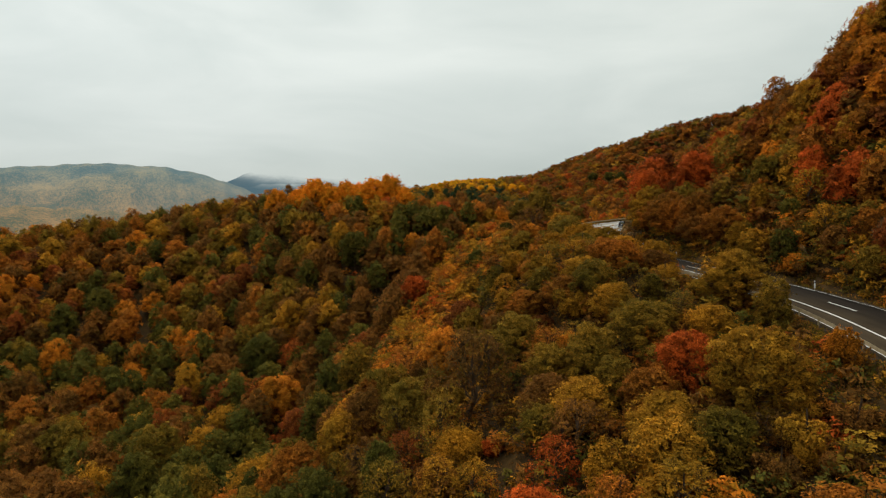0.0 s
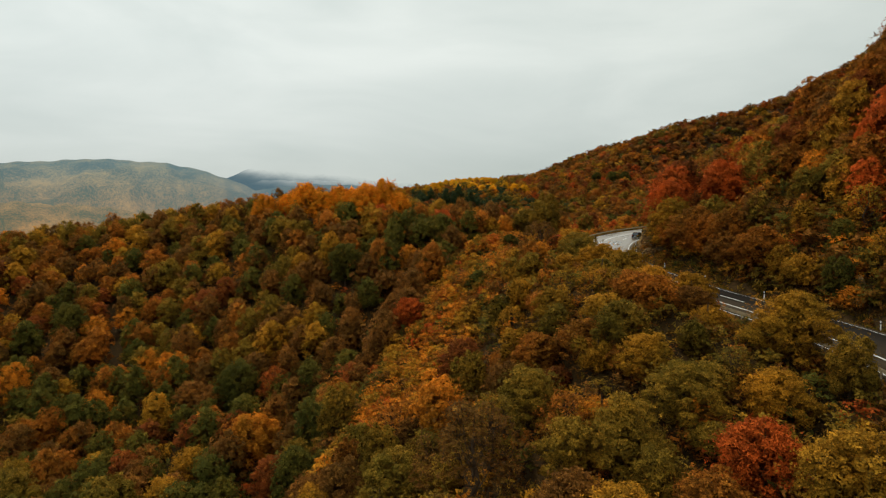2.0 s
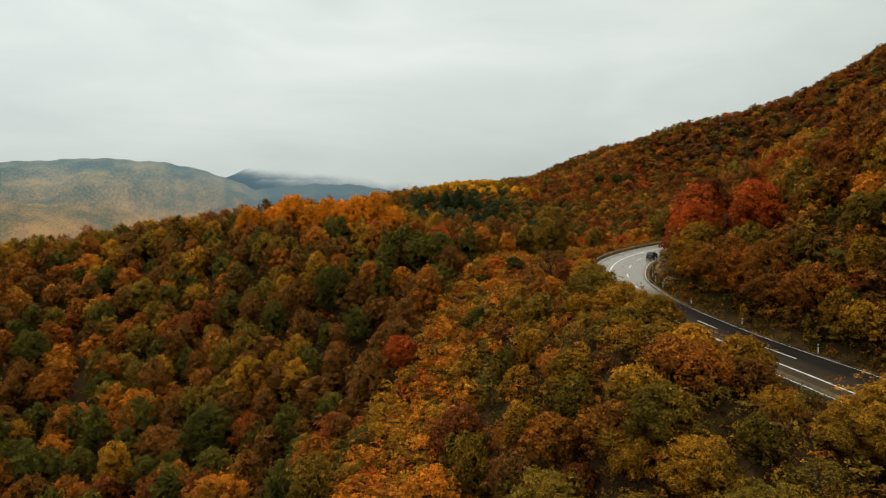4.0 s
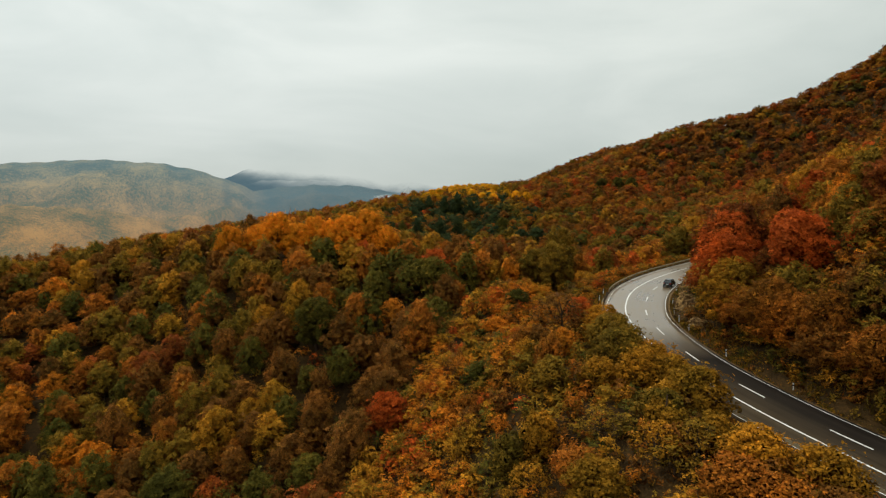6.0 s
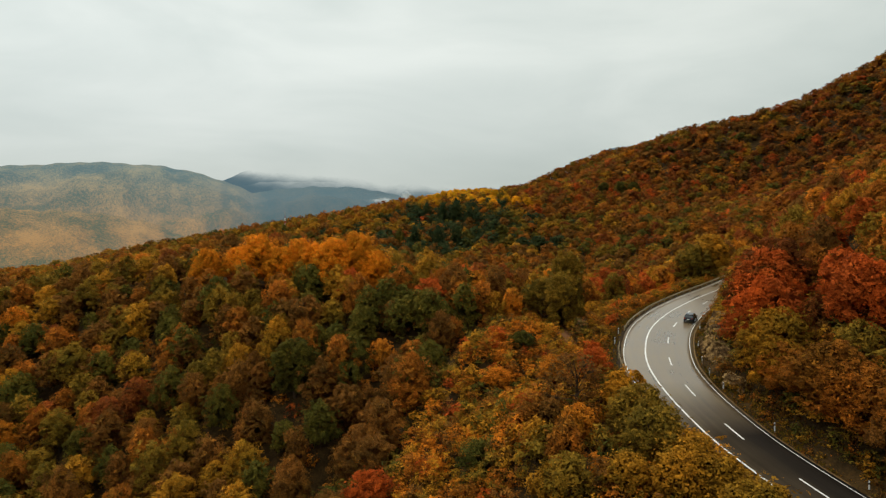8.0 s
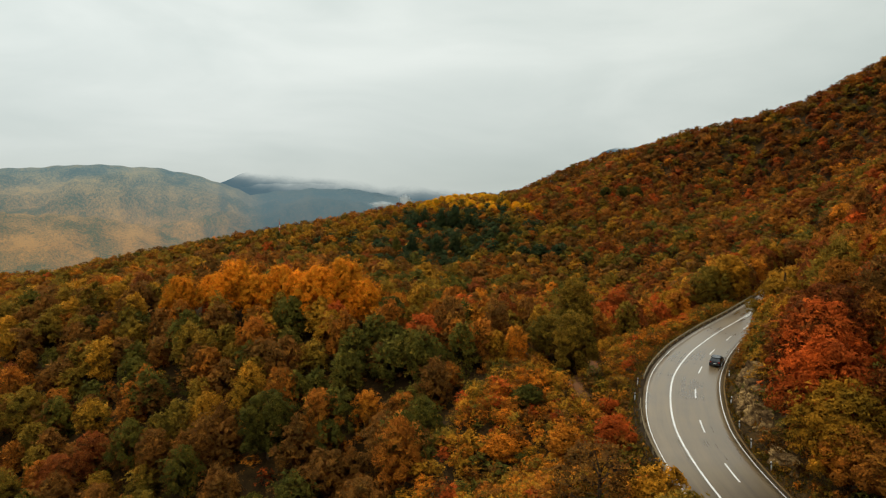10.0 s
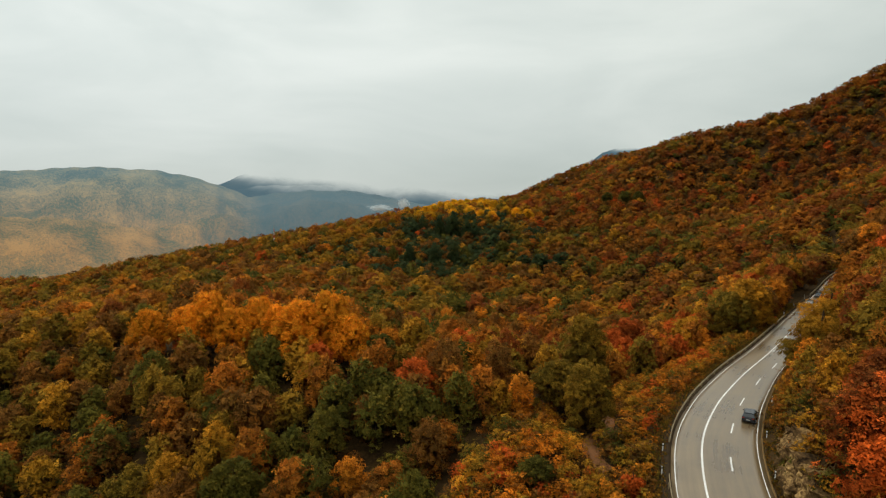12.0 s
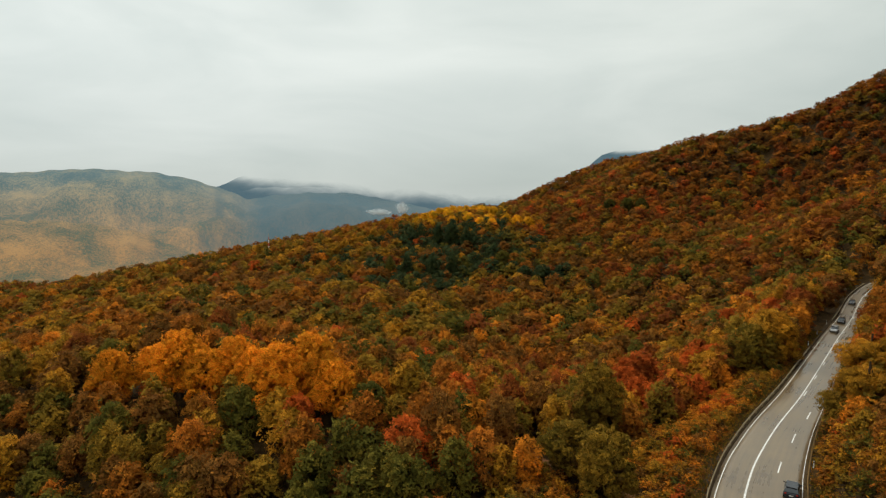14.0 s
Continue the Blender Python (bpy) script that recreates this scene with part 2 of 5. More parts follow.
# ---------------------------------------------------------------- the lie of the land
# Two tables of rounded hills on regular steps: the slopes round the ravine, and the mountain behind.
HILL_BASE = -87.9
HILLS = (
    (range(-120, 121, 48), range(20, 261, 48), 46.0, (
        (-6.4, 21.3, -41.3, 34.6, -30.1, -15.3),
        (-18.9, 16.4, -31.8, 57.6, -84.9, 107.2),
        (-3.7, -6.3, -28.4, 11.0, 5.5, 44.3),
        (13.1, -49.7, 53.2, -27.6, 27.5, -30.1),
        (-11.7, 34.6, -18.8, 3.6, -1.5, 33.6),
        (-9.7, -8.1, -15.0, 21.6, -30.3, 34.2),
    )),
    (range(-440, 641, 180), range(-120, 1141, 180), 155.0, (
        (4.4, -23.6, 23.1, 66.0, 66.4, 40.1, 7.1),
        (72.5, 11.2, 19.5, -17.2, 90.6, 113.2, 14.8),
        (-15.5, -41.2, 159.9, -70.4, 47.2, 97.3, 6.8),
        (50.7, -9.2, -8.1, 3.5, 76.1, 89.0, 144.6),
        (-21.5, 96.8, 5.2, 81.0, -62.0, -47.0, 218.0),
        (-13.8, -70.4, 72.5, 8.5, 123.9, 97.6, 126.0),
        (18.9, 37.4, 27.4, -85.6, 98.4, -85.5, 79.3),
        (-58.3, -39.6, 7.8, 90.4, 87.5, 74.1, 198.3),
    )),
)


def hills(x, y):
    z = np.full(np.shape(x), HILL_BASE)
    for step_x, step_y, span, table in HILLS:
        for i, cy in enumerate(step_y):
            for j, cx in enumerate(step_x):
                z = z + table[i][j] * np.exp(-((x - cx) ** 2 + (y - cy) ** 2) / (2 * span * span))
    return z


# The road's solid line, bottom of the climb to the top.
ROAD_LINE = ((20.5, -45), (29.5, 5), (37.0, 40), (39.3, 54), (39.9, 63.5), (38.8, 73.5), (36.3, 82.2), (32.1, 94.5), (29.3, 107), (28.6, 116.5), (28.9, 126), (30.3, 135),
             (33.6, 145.3), (37.7, 154.4), (43.6, 164), (48.8, 171.1), (56.1, 180.2), (67.4, 193.3), (80.6, 209.5), (99.4, 232.9), (121, 259.3),
             (152, 298.5), (184, 330), (230, 357), (300, 378))


def spline(points, step=1.0):
    """A smooth line through plan points, cut in equal steps."""
    pts = [Vector((*p, 0)) for p in points]
    pts = [2 * pts[0] - pts[1], *pts, 2 * pts[-1] - pts[-2]]
    line = []
    for a, b, c, d in zip(pts, pts[1:], pts[2:], pts[3:]):
        for k in range(24):
            t = k / 24
            line.append(0.5 * ((2 * b) + (c - a) * t + (2 * a - 5 * b + 4 * c - d) * t * t + (3 * b - a - 3 * c + d) * t ** 3))
    line.append(pts[-2])
    line = np.array([(p.x, p.y) for p in line])
    along = np.concatenate([[0], np.cumsum(np.hypot(*np.diff(line, axis=0).T))])
    at = np.arange(0, along[-1], step)
    return np.column_stack([np.interp(at, along, line[:, 0]), np.interp(at, along, line[:, 1])])


ROAD = spline(ROAD_LINE, 1.0)
ROAD_DIR = np.gradient(ROAD, axis=0)
ROAD_DIR /= np.hypot(ROAD_DIR[:, 0], ROAD_DIR[:, 1])[:, None]
ROAD_SIDE = np.column_stack([ROAD_DIR[:, 1], -ROAD_DIR[:, 0]])


def widening(y):
    """The two uphill lanes are wider at the foot of the climb and merge into one above the bend."""
    y = np.asarray(y, float)
    t = np.clip((y - 146) / 62, 0, 1)
    return 1.17 - 0.17 * np.clip((y - 62) / 26, 0, 1) - 0.48 * t * t * (3 - 2 * t)


def road_height(x, y):
    return 31.25 - 0.0227 * np.minimum(x, 150) + 0.0508 * (y - 100) - 5.6e-5 * (y - 100) ** 2


def road_offset(x, y):
    """Signed metres to the right of the road's solid line, and the nearest metre of the road."""
    x, y = np.ravel(x), np.ravel(y)
    off, at = np.full(len(x), 999.0), np.zeros(len(x), int)
    near = np.nonzero((x > -40) & (x < 370) & (y > -110) & (y < 430))[0]
    for k in range(0, len(near), 4000):
        i = near[k : k + 4000]
        dx, dy = x[i, None] - ROAD[None, :, 0], y[i, None] - ROAD[None, :, 1]
        j = np.argmin(dx * dx + dy * dy, axis=1)
        r = np.arange(len(i))
        side = dx[r, j] * ROAD_SIDE[j, 0] + dy[r, j] * ROAD_SIDE[j, 1]
        gap = np.sign(side) * np.hypot(dx[r, j], dy[r, j])
        off[i], at[i] = np.where(gap > 0, gap / widening(ROAD[j, 1]), gap), j
    return off, at


def smooth(a, b, v):
    t = np.clip((v - a) / (b - a), 0, 1)
    return t * t * (3 - 2 * t)


def flank_edge(y):
    """How far left of the solid line the spur's open flank ends and the gully begins."""
    return np.interp(y, (60, 84, 105, 112, 120, 131, 136, 150, 165), (-58, -50, -42, -38, -36, -34, -31, -28, -23))


def knoll(off, y):
    """The long mound on the spur between the open flank and the lower road."""
    return 5.8 * np.exp(-((off + 19) / 10) ** 2) * (1 - smooth(-12.5, -6.5, off)) * smooth(52, 72, y) * (1 - smooth(112, 130, y))


def ground_height(x, y):
    x, y = np.asarray(x, float), np.asarray(y, float)
    shape = x.shape
    x, y = x.ravel(), y.ravel()
    z = hills(x, y)
    far = smooth(900, 1500, np.hypot(x - 100, (y - 500) * 0.9))
    z = z * (1 - far) - 125 * far
    rough = np.sin(x * 0.31 + 1.7 * np.sin(y * 0.13)) * np.sin(y * 0.27 + 1.3 * np.sin(x * 0.17)) * 0.7
    off, at = road_offset(x, y)
    bed = road_height(ROAD[at, 0] + ROAD_SIDE[at, 0] * np.clip(off, -5, 9), ROAD[at, 1] + ROAD_SIDE[at, 1] * np.clip(off, -5, 9)) - 0.22
    left, right = smooth(-17, -5.3, off), 1 - smooth(8.2, 18, off)
    keep = np.where(off < 0, left, right)
    keep = np.where(np.abs(off) > 900, 0, keep)
    cut = np.where(off < 0, bed - 0.35 * np.clip(-off - 5.3, 0, 12), bed + 0.9 * np.clip(off - 8.2, 0, 10))
    z = z - 2.2 * smooth(40, 85, -x) * smooth(135, 170, y) * (1 - smooth(250, 300, y))
    # the gully that runs down beside the road's spur, and the spur's rounded crest
    along, gully = smooth(50, 80, y) * (1 - smooth(140, 160, y)), off - flank_edge(y)
    z = z + along * (1.8 * np.exp(-((gully - 5) / 6) ** 2) - 4.2 * np.exp(-((gully + 9) / 6) ** 2))
    z = (z + rough) * (1 - keep) + cut * keep + knoll(off, y)
    return z.reshape(shape)


def mesh_from(name, verts, faces, material, uv=None, smooth_faces=False):
    me = bpy.data.meshes.new(name)
    me.from_pydata([tuple(v) for v in verts], [], [tuple(f) for f in faces])
    me.materials.append(material)
    if uv is not None:
        layer_uv = me.uv_layers.new(name="UVMap")
        loops = np.zeros(len(me.loops), np.int32)
        me.loops.foreach_get("vertex_index", loops)
        layer_uv.data.foreach_set("uv", np.asarray(uv, np.float32)[loops].ravel())
    if smooth_faces:
        me.polygons.foreach_set("use_smooth", [True] * len(me.polygons))
    return me


def soup(name, tris, materials, indices=None, facing=None):
    """A mesh from an array of loose triangles (n, 3, 3); facing: the crown's outward direction at each, by which leaves are shaded together."""
    n = len(tris)
    me = bpy.data.meshes.new(name)
    me.vertices.add(3 * n)
    me.vertices.foreach_set("co", np.ascontiguousarray(tris, np.float32).ravel())
    me.loops.add(3 * n)
    me.loops.foreach_set("vertex_index", np.arange(3 * n, dtype=np.int32))
    me.polygons.add(n)
    me.polygons.foreach_set("loop_start", np.arange(0, 3 * n, 3, dtype=np.int32))
    for m in materials:
        me.materials.append(m)
    if indices is not None:
        me.polygons.foreach_set("material_index", np.asarray(indices, np.int32))
    if facing is None:
        facing = np.tile([0.0, 0.0, 1.0], (n, 1))
    me.attributes.new("facing", "FLOAT_VECTOR", "POINT").data.foreach_set("vector", np.ascontiguousarray(np.repeat(facing, 3, axis=0), np.float32).ravel())
    me.update(calc_edges=True)
    return me


def graded(low, fine_a, fine_b, high, fine, coarse, growth=1.12):
    """Steps that are fine between two places and widen outwards."""
    mid = list(np.arange(fine_a, fine_b + 1e-6, fine))
    up, step = [], fine
    while (up or mid)[-1] < high:
        step = min(step * growth, coarse)
        up.append((up or mid)[-1] + step)
    down, step = [], fine
    while (down or [mid[0]])[-1] > low:
        step = min(step * growth, coarse)
        down.append((down or [mid[0]])[-1] - step)
    return np.array(down[::-1] + mid + up)


gx, gy = graded(-4200, -150, 230, 4200, 2.4, 220), graded(-900, -20, 330, 4600, 2.4, 220)
GX, GY = np.meshgrid(gx, gy)
GZ = ground_height(GX, GY)
nx, ny = len(gx), len(gy)
quads = [(j * nx + i, j * nx + i + 1, (j + 1) * nx + i + 1, (j + 1) * nx + i) for j in range(ny - 1) for i in range(nx - 1)]
ground = new("ground", mesh_from("ground", np.column_stack([GX.ravel(), GY.ravel(), GZ.ravel()]), quads, LITTER, None, True))
tagged(ground, "brown leaf-littered mountain slopes and ravine", "ground", kind="structure")


# ---------------------------------------------------------------- road
def strip(a, b, start, stop, lift, steps=2, thick=0.0):
    """Vertices, faces and uv of a ribbon between two offsets from the solid line."""
    verts, faces, uv = [], [], []
    for j in range(start, stop):
        for k in range(steps + 1):
            s = a + (b - a) * k / steps
            x, y = ROAD[j] + ROAD_SIDE[j] * (s * widening(ROAD[j, 1]) if s > 0 else s)
            verts.append((x, y, float(road_height(x, y)) + lift))
            uv.append((s, float(j)))
    w = steps + 1
    for j in range(stop - start - 1):
        for k in range(steps):
            faces.append((j * w + k, j * w + k + 1, (j + 1) * w + k + 1, (j + 1) * w + k))
    if thick:
        n = len(verts)
        for j in range(stop - start):
            for k in (0, steps):
                x, y, z = verts[j * w + k]
                verts.append((x, y, z - thick))
                uv.append(uv[j * w + k])
        for j in range(stop - start - 1):
            faces.append((j * w, (j + 1) * w, n + 2 * (j + 1), n + 2 * j))
            faces.append(((j + 1) * w + steps, j * w + steps, n + 2 * j + 1, n + 2 * (j + 1) + 1))
    return verts, faces, uv


def ribbon(name, a, b, start, stop, lift, material, thick=0.0, steps=2):
    return new(name, mesh_from(name, *strip(a, b, start, stop, lift, steps, thick)[:2], material, strip(a, b, start, stop, lift, steps, thick)[2], True))


END = len(ROAD) - 1


def at_y(y):
    return int(np.argmin(np.abs(ROAD[:, 1] - y)))


ASPHALT = asphalt_material()
road = tagged(ribbon("road", -3.6, 7.0, 0, END, 0.0, ASPHALT, 0.3, 8), "wet grey asphalt road with three lanes in a bend", "road", kind="structure")


def road_part(name, a, b, start, stop, lift, material, thick=0.0):
    ob = ribbon(name, a, b, start, stop, lift, material, thick)
    ob.parent = road
    return ob


road_part("solid_line", -0.115, 0.115, 0, END, 0.012, PAINT)
road_part("edge_line", -3.19, -3.08, 0, END, 0.012, PAINT)
road_part("edge_line", 6.46, 6.56, 0, END, 0.012, PAINT)
for j in range(at_y(98.2) % 12, END - 4, 12):
    if ROAD[j, 1] < 192:
        narrow = max(1.0, 0.88 / float(widening(ROAD[j, 1])))
        road_part("lane_dash", 3.18 * narrow, 3.38 * narrow, j, j + 5, 0.012, PAINT)
    elif ROAD[j, 1] < 340:
        road_part("lane_dash", 0.42, 0.72, j, j + 4, 0.012, PAINT)
for side_name, a, b in (("verge", -4.7, -3.63), ("verge", 7.3, 8.0)):
    tagged(ribbon(side_name, a, b, 0, END, -0.1, VERGE, 0.3), "dark wet gravel verge beside the road", "verge", kind="structure")
tagged(ribbon("drain_channel", 7.02, 7.28, 0, END, -0.03, KERB, 0.25), "mossy concrete drain channel along the road", "kerb", kind="structure")


def part(name, bm, material, parent, label=""):
    me = bpy.data.meshes.new(name)
    bm.to_mesh(me)
    bm.free()
    me.materials.append(material)
    ob = new(name, me)
    ob.parent = parent
    if label:
        ob["label"] = label
    return ob


# ---------------------------------------------------------------- trees
rng = np.random.default_rng(7)


def leaf_cards(centres, normals, size, rng, stretch=1.5):
    """Loose leaf triangles: each lies across its normal, turned at random."""
    n = len(centres)
    nrm = normals / np.linalg.norm(normals, axis=1)[:, None]
    u = rng.normal(size=(n, 3)) * 0.75 + np.array([0, 0, 0.9])
    u -= nrm * (u * nrm).sum(axis=1)[:, None]
    u /= np.linalg.norm(u, axis=1)[:, None] + 1e-9
    v = np.cross(nrm, u)
    s = (size * rng.uniform(0.6, 1.35, n))[:, None]
    a = centres + u * s * 0.5 * stretch
    b = centres - u * s * 0.3 + v * s * 0.52
    c = centres - u * s * 0.3 - v * s * 0.52
    return np.stack([a, b, c], axis=1)


def crown_points(n, lumps, rng, shell=0.35, low=-0.55, jitter=0.5, stray=0.14):
    """Points over a set of round lumps (centre, radii), with outward normals."""
    weight = np.array([r[0] * r[1] + r[2] * r[0] for _, r in lumps])
    which = rng.choice(len(lumps), n, p=weight / weight.sum())
    d = rng.normal(size=(n, 3))
    d /= np.linalg.norm(d, axis=1)[:, None]
    flip = (d[:, 2] < low)
    d[flip, 2] *= -1
    radius = 1 - shell * rng.random(n) ** 1.6
    centres = np.array([c for c, _ in lumps])[which]
    radii = np.array([r for _, r in lumps])[which]
    loose = rng.random(n) < stray
    middle, span = np.array([c for c, _ in lumps]).mean(axis=0), np.array([np.abs(c) + r for c, r in lumps]).max(axis=0)
    span[2] = max(c[2] + r[2] for c, r in lumps) - middle[2]
    centres = np.where(loose[:, None], middle + (centres - middle) * 0.25, centres)
    radii = np.where(loose[:, None], span * rng.uniform(0.72, 1.0, (n, 1)), radii)
    radii[loose, 2] *= np.where(d[loose, 2] < 0, 0.75, 1.0)
    spots = centres + d * radii * radius[:, None]
    out = (spots - middle) / span
    facing = 0.75 * d + 0.75 * out / (np.linalg.norm(out, axis=1)[:, None] + 1e-6) + np.array([0, 0, 0.2])
    return spots, d / radii * radii.mean() + rng.normal(size=(n, 3)) * jitter + np.array([0, 0, 0.25]), facing / (np.linalg.norm(facing, axis=1)[:, None] + 1e-6)


def make_lumps(kind, rng, count):
    """Lumps of a crown that is about 1 wide in radius and stands from z 0.25 to 2.4 (tree of height 2.4)."""
    lumps = []
    for k in range(count):
        a = 2.399963 * k + rng.uniform(-0.5, 0.5)
        f = (k + 0.5) / count
        if kind == "round":
            z = 0.45 + 1.75 * f
            out = 0.84 * max(0.03, 1 - ((z - 0.75) / 1.6) ** 2) ** 0.75 * rng.uniform(0.55, 1.15)
            r = rng.uniform(0.13, 0.26)
        elif kind == "dome":
            z = 0.5 + 1.75 * f + rng.uniform(-0.1, 0.1)
            out = 0.86 * max(0.01, 1 - max(0.0, (z - 0.7) / 1.65) ** 1.6) * rng.uniform(0.7, 1.15)
            r = rng.uniform(0.13, 0.25) * (1.15 - 0.45 * f)
        elif kind == "tall":
            z = 0.35 + 1.95 * f
            out = 0.62 * math.sqrt(max(0.03, 1 - ((z - 1.0) / 1.42) ** 2)) * rng.uniform(0.6, 1.1)
            r = rng.uniform(0.12, 0.23) * (1 - 0.25 * f)
        elif kind == "spread":
            z = 0.6 + 1.1 * f
            out = 0.85 * math.sqrt(max(0.05, 1 - f * f)) * rng.uniform(0.5, 1.1)
            r = rng.uniform(0.15, 0.27)
        elif kind == "pine":
            z = 0.45 + 1.95 * f
            out = 0.62 * (1 - f) ** 0.8 * rng.uniform(0.7, 1.1)
            r = 0.34 * (1 - 0.72 * f) + 0.07
        else:
            z = 0.2 + 0.85 * f
            out = 0.75 * rng.uniform(0.3, 1.0)
            r = rng.uniform(0.2, 0.34)
        lumps.append((np.array([out * math.cos(a), out * math.sin(a), z]), np.array([r, r, r * rng.uniform(0.8, 1.2)])))
    return lumps


def tube(path, radii, sides=5):
    """A tapered tube along a list of places: vertices and faces."""
    verts, faces = [], []
    for k, (p, r) in enumerate(zip(path, radii)):
        q = path[min(k + 1, len(path) - 1)] - path[max(k - 1, 0)]
        q = q / (np.linalg.norm(q) + 1e-9)
        u = np.cross(q, [0.31, 0.83, 0.2])
        u /= np.linalg.norm(u) + 1e-9
        v = np.cross(q, u)
        for i in range(sides):
            a = 2 * math.pi * i / sides
            verts.append(p + r * (u * math.cos(a) + v * math.sin(a)))
    for k in range(len(path) - 1):
        for i in range(sides):
            j = (i + 1) % sides
            faces.append((k * sides + i, k * sides + j, (k + 1) * sides + j, (k + 1) * sides + i))
    return verts, faces


def inner_leaves(lumps, count, rng):
    """Spots for leaf cards deep inside a crown, added to block light and darken it."""
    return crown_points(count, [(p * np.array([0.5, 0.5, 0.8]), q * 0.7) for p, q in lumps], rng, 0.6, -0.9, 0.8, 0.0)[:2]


def make_wood(lumps, rng, twigs, height):
    """Trunk and limbs that reach into the lumps, with thin twigs."""
    verts, faces = [], []

    def add(path, radii, sides):
        v, f = tube(path, radii, sides)
        base = len(verts)
        verts.extend(v)
        faces.extend(tuple(i + base for i in q) for q in f)

    bend = rng.uniform(-0.08, 0.08, (4, 3)) * [1, 1, 0]
    spine = [np.array([0, 0, -0.35]), np.array([0.02, 0, 0.3]) + bend[0], np.array([0, 0.03, 0.85]) + bend[1], np.array([0, 0, 1.5]) + bend[2], np.array([0, 0, height]) + bend[3]]
    add(spine, [0.075, 0.055, 0.042, 0.026, 0.006], 6)
    for c, r in lumps[:: 2 if len(lumps) < 30 else 4]:
        z0 = min(c[2] * 0.62, 1.3)
        k = min(int(z0 / 0.5) + 1, 3)
        start = spine[k] * 0.5 + spine[k - 1] * 0.5
        start = np.array([start[0], start[1], z0])
        mid = (start + c) / 2 + np.array([0, 0, -0.05]) + rng.uniform(-0.05, 0.05, 3)
        add([start, mid, c], [0.022, 0.014, 0.006], 3)
        for _ in range(twigs):
            d = rng.normal(size=3) + [0, 0, 0.6]
            d /= np.linalg.norm(d)
            tip = c + d * r * rng.uniform(0.8, 1.12)
            add([mid * 0.3 + c * 0.7, (c + tip) / 2 + rng.uniform(-0.03, 0.03, 3), tip], [0.008, 0.005, 0.002], 3)
    return verts, faces


KINDS = ("round", "tall", "spread", "round", "tall", "shrub")


def tree_meshes(kind, seed, leaves, leaf, twigs):
    r = np.random.default_rng(seed)
    lumps = make_lumps(kind, r, {"shrub": 18, "tall": 46, "pine": 16}.get(kind, 56))
    verts, faces = make_wood(lumps, r, twigs, 1.0 if kind == "shrub" else 2.1)
    wood = mesh_from("trunk", verts, faces, BARK)
    c, nrm, facing = crown_points(leaves, lumps, r)
    cards = leaf_cards(c, nrm, leaf, r)
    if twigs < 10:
        heart, across_heart = inner_leaves(lumps, 120, r)
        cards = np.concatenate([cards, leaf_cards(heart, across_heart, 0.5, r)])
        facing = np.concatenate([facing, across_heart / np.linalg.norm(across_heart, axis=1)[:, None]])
    return wood, soup("crown", cards, [LEAF["rust"]], None, facing)


PROTO = {}
for reach, leaves, leaf in (("close", 8000, 0.105), ("middle", 6000, 0.12), ("off", 2200, 0.18)):
    for kind, n_variants in (("round", 4), ("tall", 3), ("spread", 3), ("shrub", 3), ("pine", 2)):
        PROTO[kind, reach] = [tree_meshes(kind, 100 + 17 * k + len(kind), int(leaves * (0.55 if kind == "shrub" else 1)), leaf, {"close": 1, "middle": 0, "off": 0}[reach]) for k in range(n_variants)]
    PROTO["sparse", reach] = [tree_meshes("round", 300 + k, int(leaves * 0.34), leaf * 0.8, 20) for k in range(3)]
TREE_LABEL = {
    "rust": "rust-brown oak tree in autumn leaf on the slope", "brown": "brown half-bare tree in late autumn on the slope",
    "orange": "bright orange tree in autumn leaf on the slope", "gold": "golden-yellow tree in autumn leaf on the slope",
    "yellow": "bright yellow tree in autumn leaf", "olive": "olive-green tree turning yellow on the slope",
    "green": "dark green tree among autumn woods", "pine": "dark green conifer among autumn woods",
    "amber": "tall glowing orange tree in autumn leaf on the spur", "red": "red-orange tree in autumn leaf on the slope", "maroon": "dark red tree in autumn leaf on the slope"}


def plant(x, y, radius, height, kind, colour, turn):
    """One tree as a thing of its own: trunk with limbs, and crown. height runs to the top of the crown."""
    z = float(ground_height(np.array([x]), np.array([y]))[0])
    reach = "close" if y < 68 else ("middle" if y < 195 else "off")
    kinds = PROTO[kind, reach]
    wood, crown = kinds[int(turn * 7) % len(kinds)]
    top = 1.45 if kind == "shrub" else 2.45
    ob = new("shrub" if kind == "shrub" else ("pine_tree" if kind == "pine" else "tree"))
    ob.matrix_basis = pose(x, y, z, 0, 0, turn * 57.3) @ Matrix.Diagonal((radius, radius, height / top, 1))
    for name, data in (("trunk", wood), ("crown", crown)):
        p = new(name, data)
        p.parent = ob
        if name == "crown":
            p.material_slots[0].link = "OBJECT"
            p.material_slots[0].material = {"close": LEAF, "middle": MID_LEAF, "off": FAR_LEAF if y > 300 else SPUR_LEAF}[reach][colour]
    words = TREE_LABEL[colour]
    tagged(ob, words.replace("tree", "shrub") if kind == "shrub" else words, "shrub" if kind == "shrub" else "tree", "trees on the near slope")
    return ob


# where the named colours gather: x, y, reach, colour weights
ALL = tuple(LEAF)


def weights(**w):
    return np.array([w.get(k, 0.0) for k in ALL])


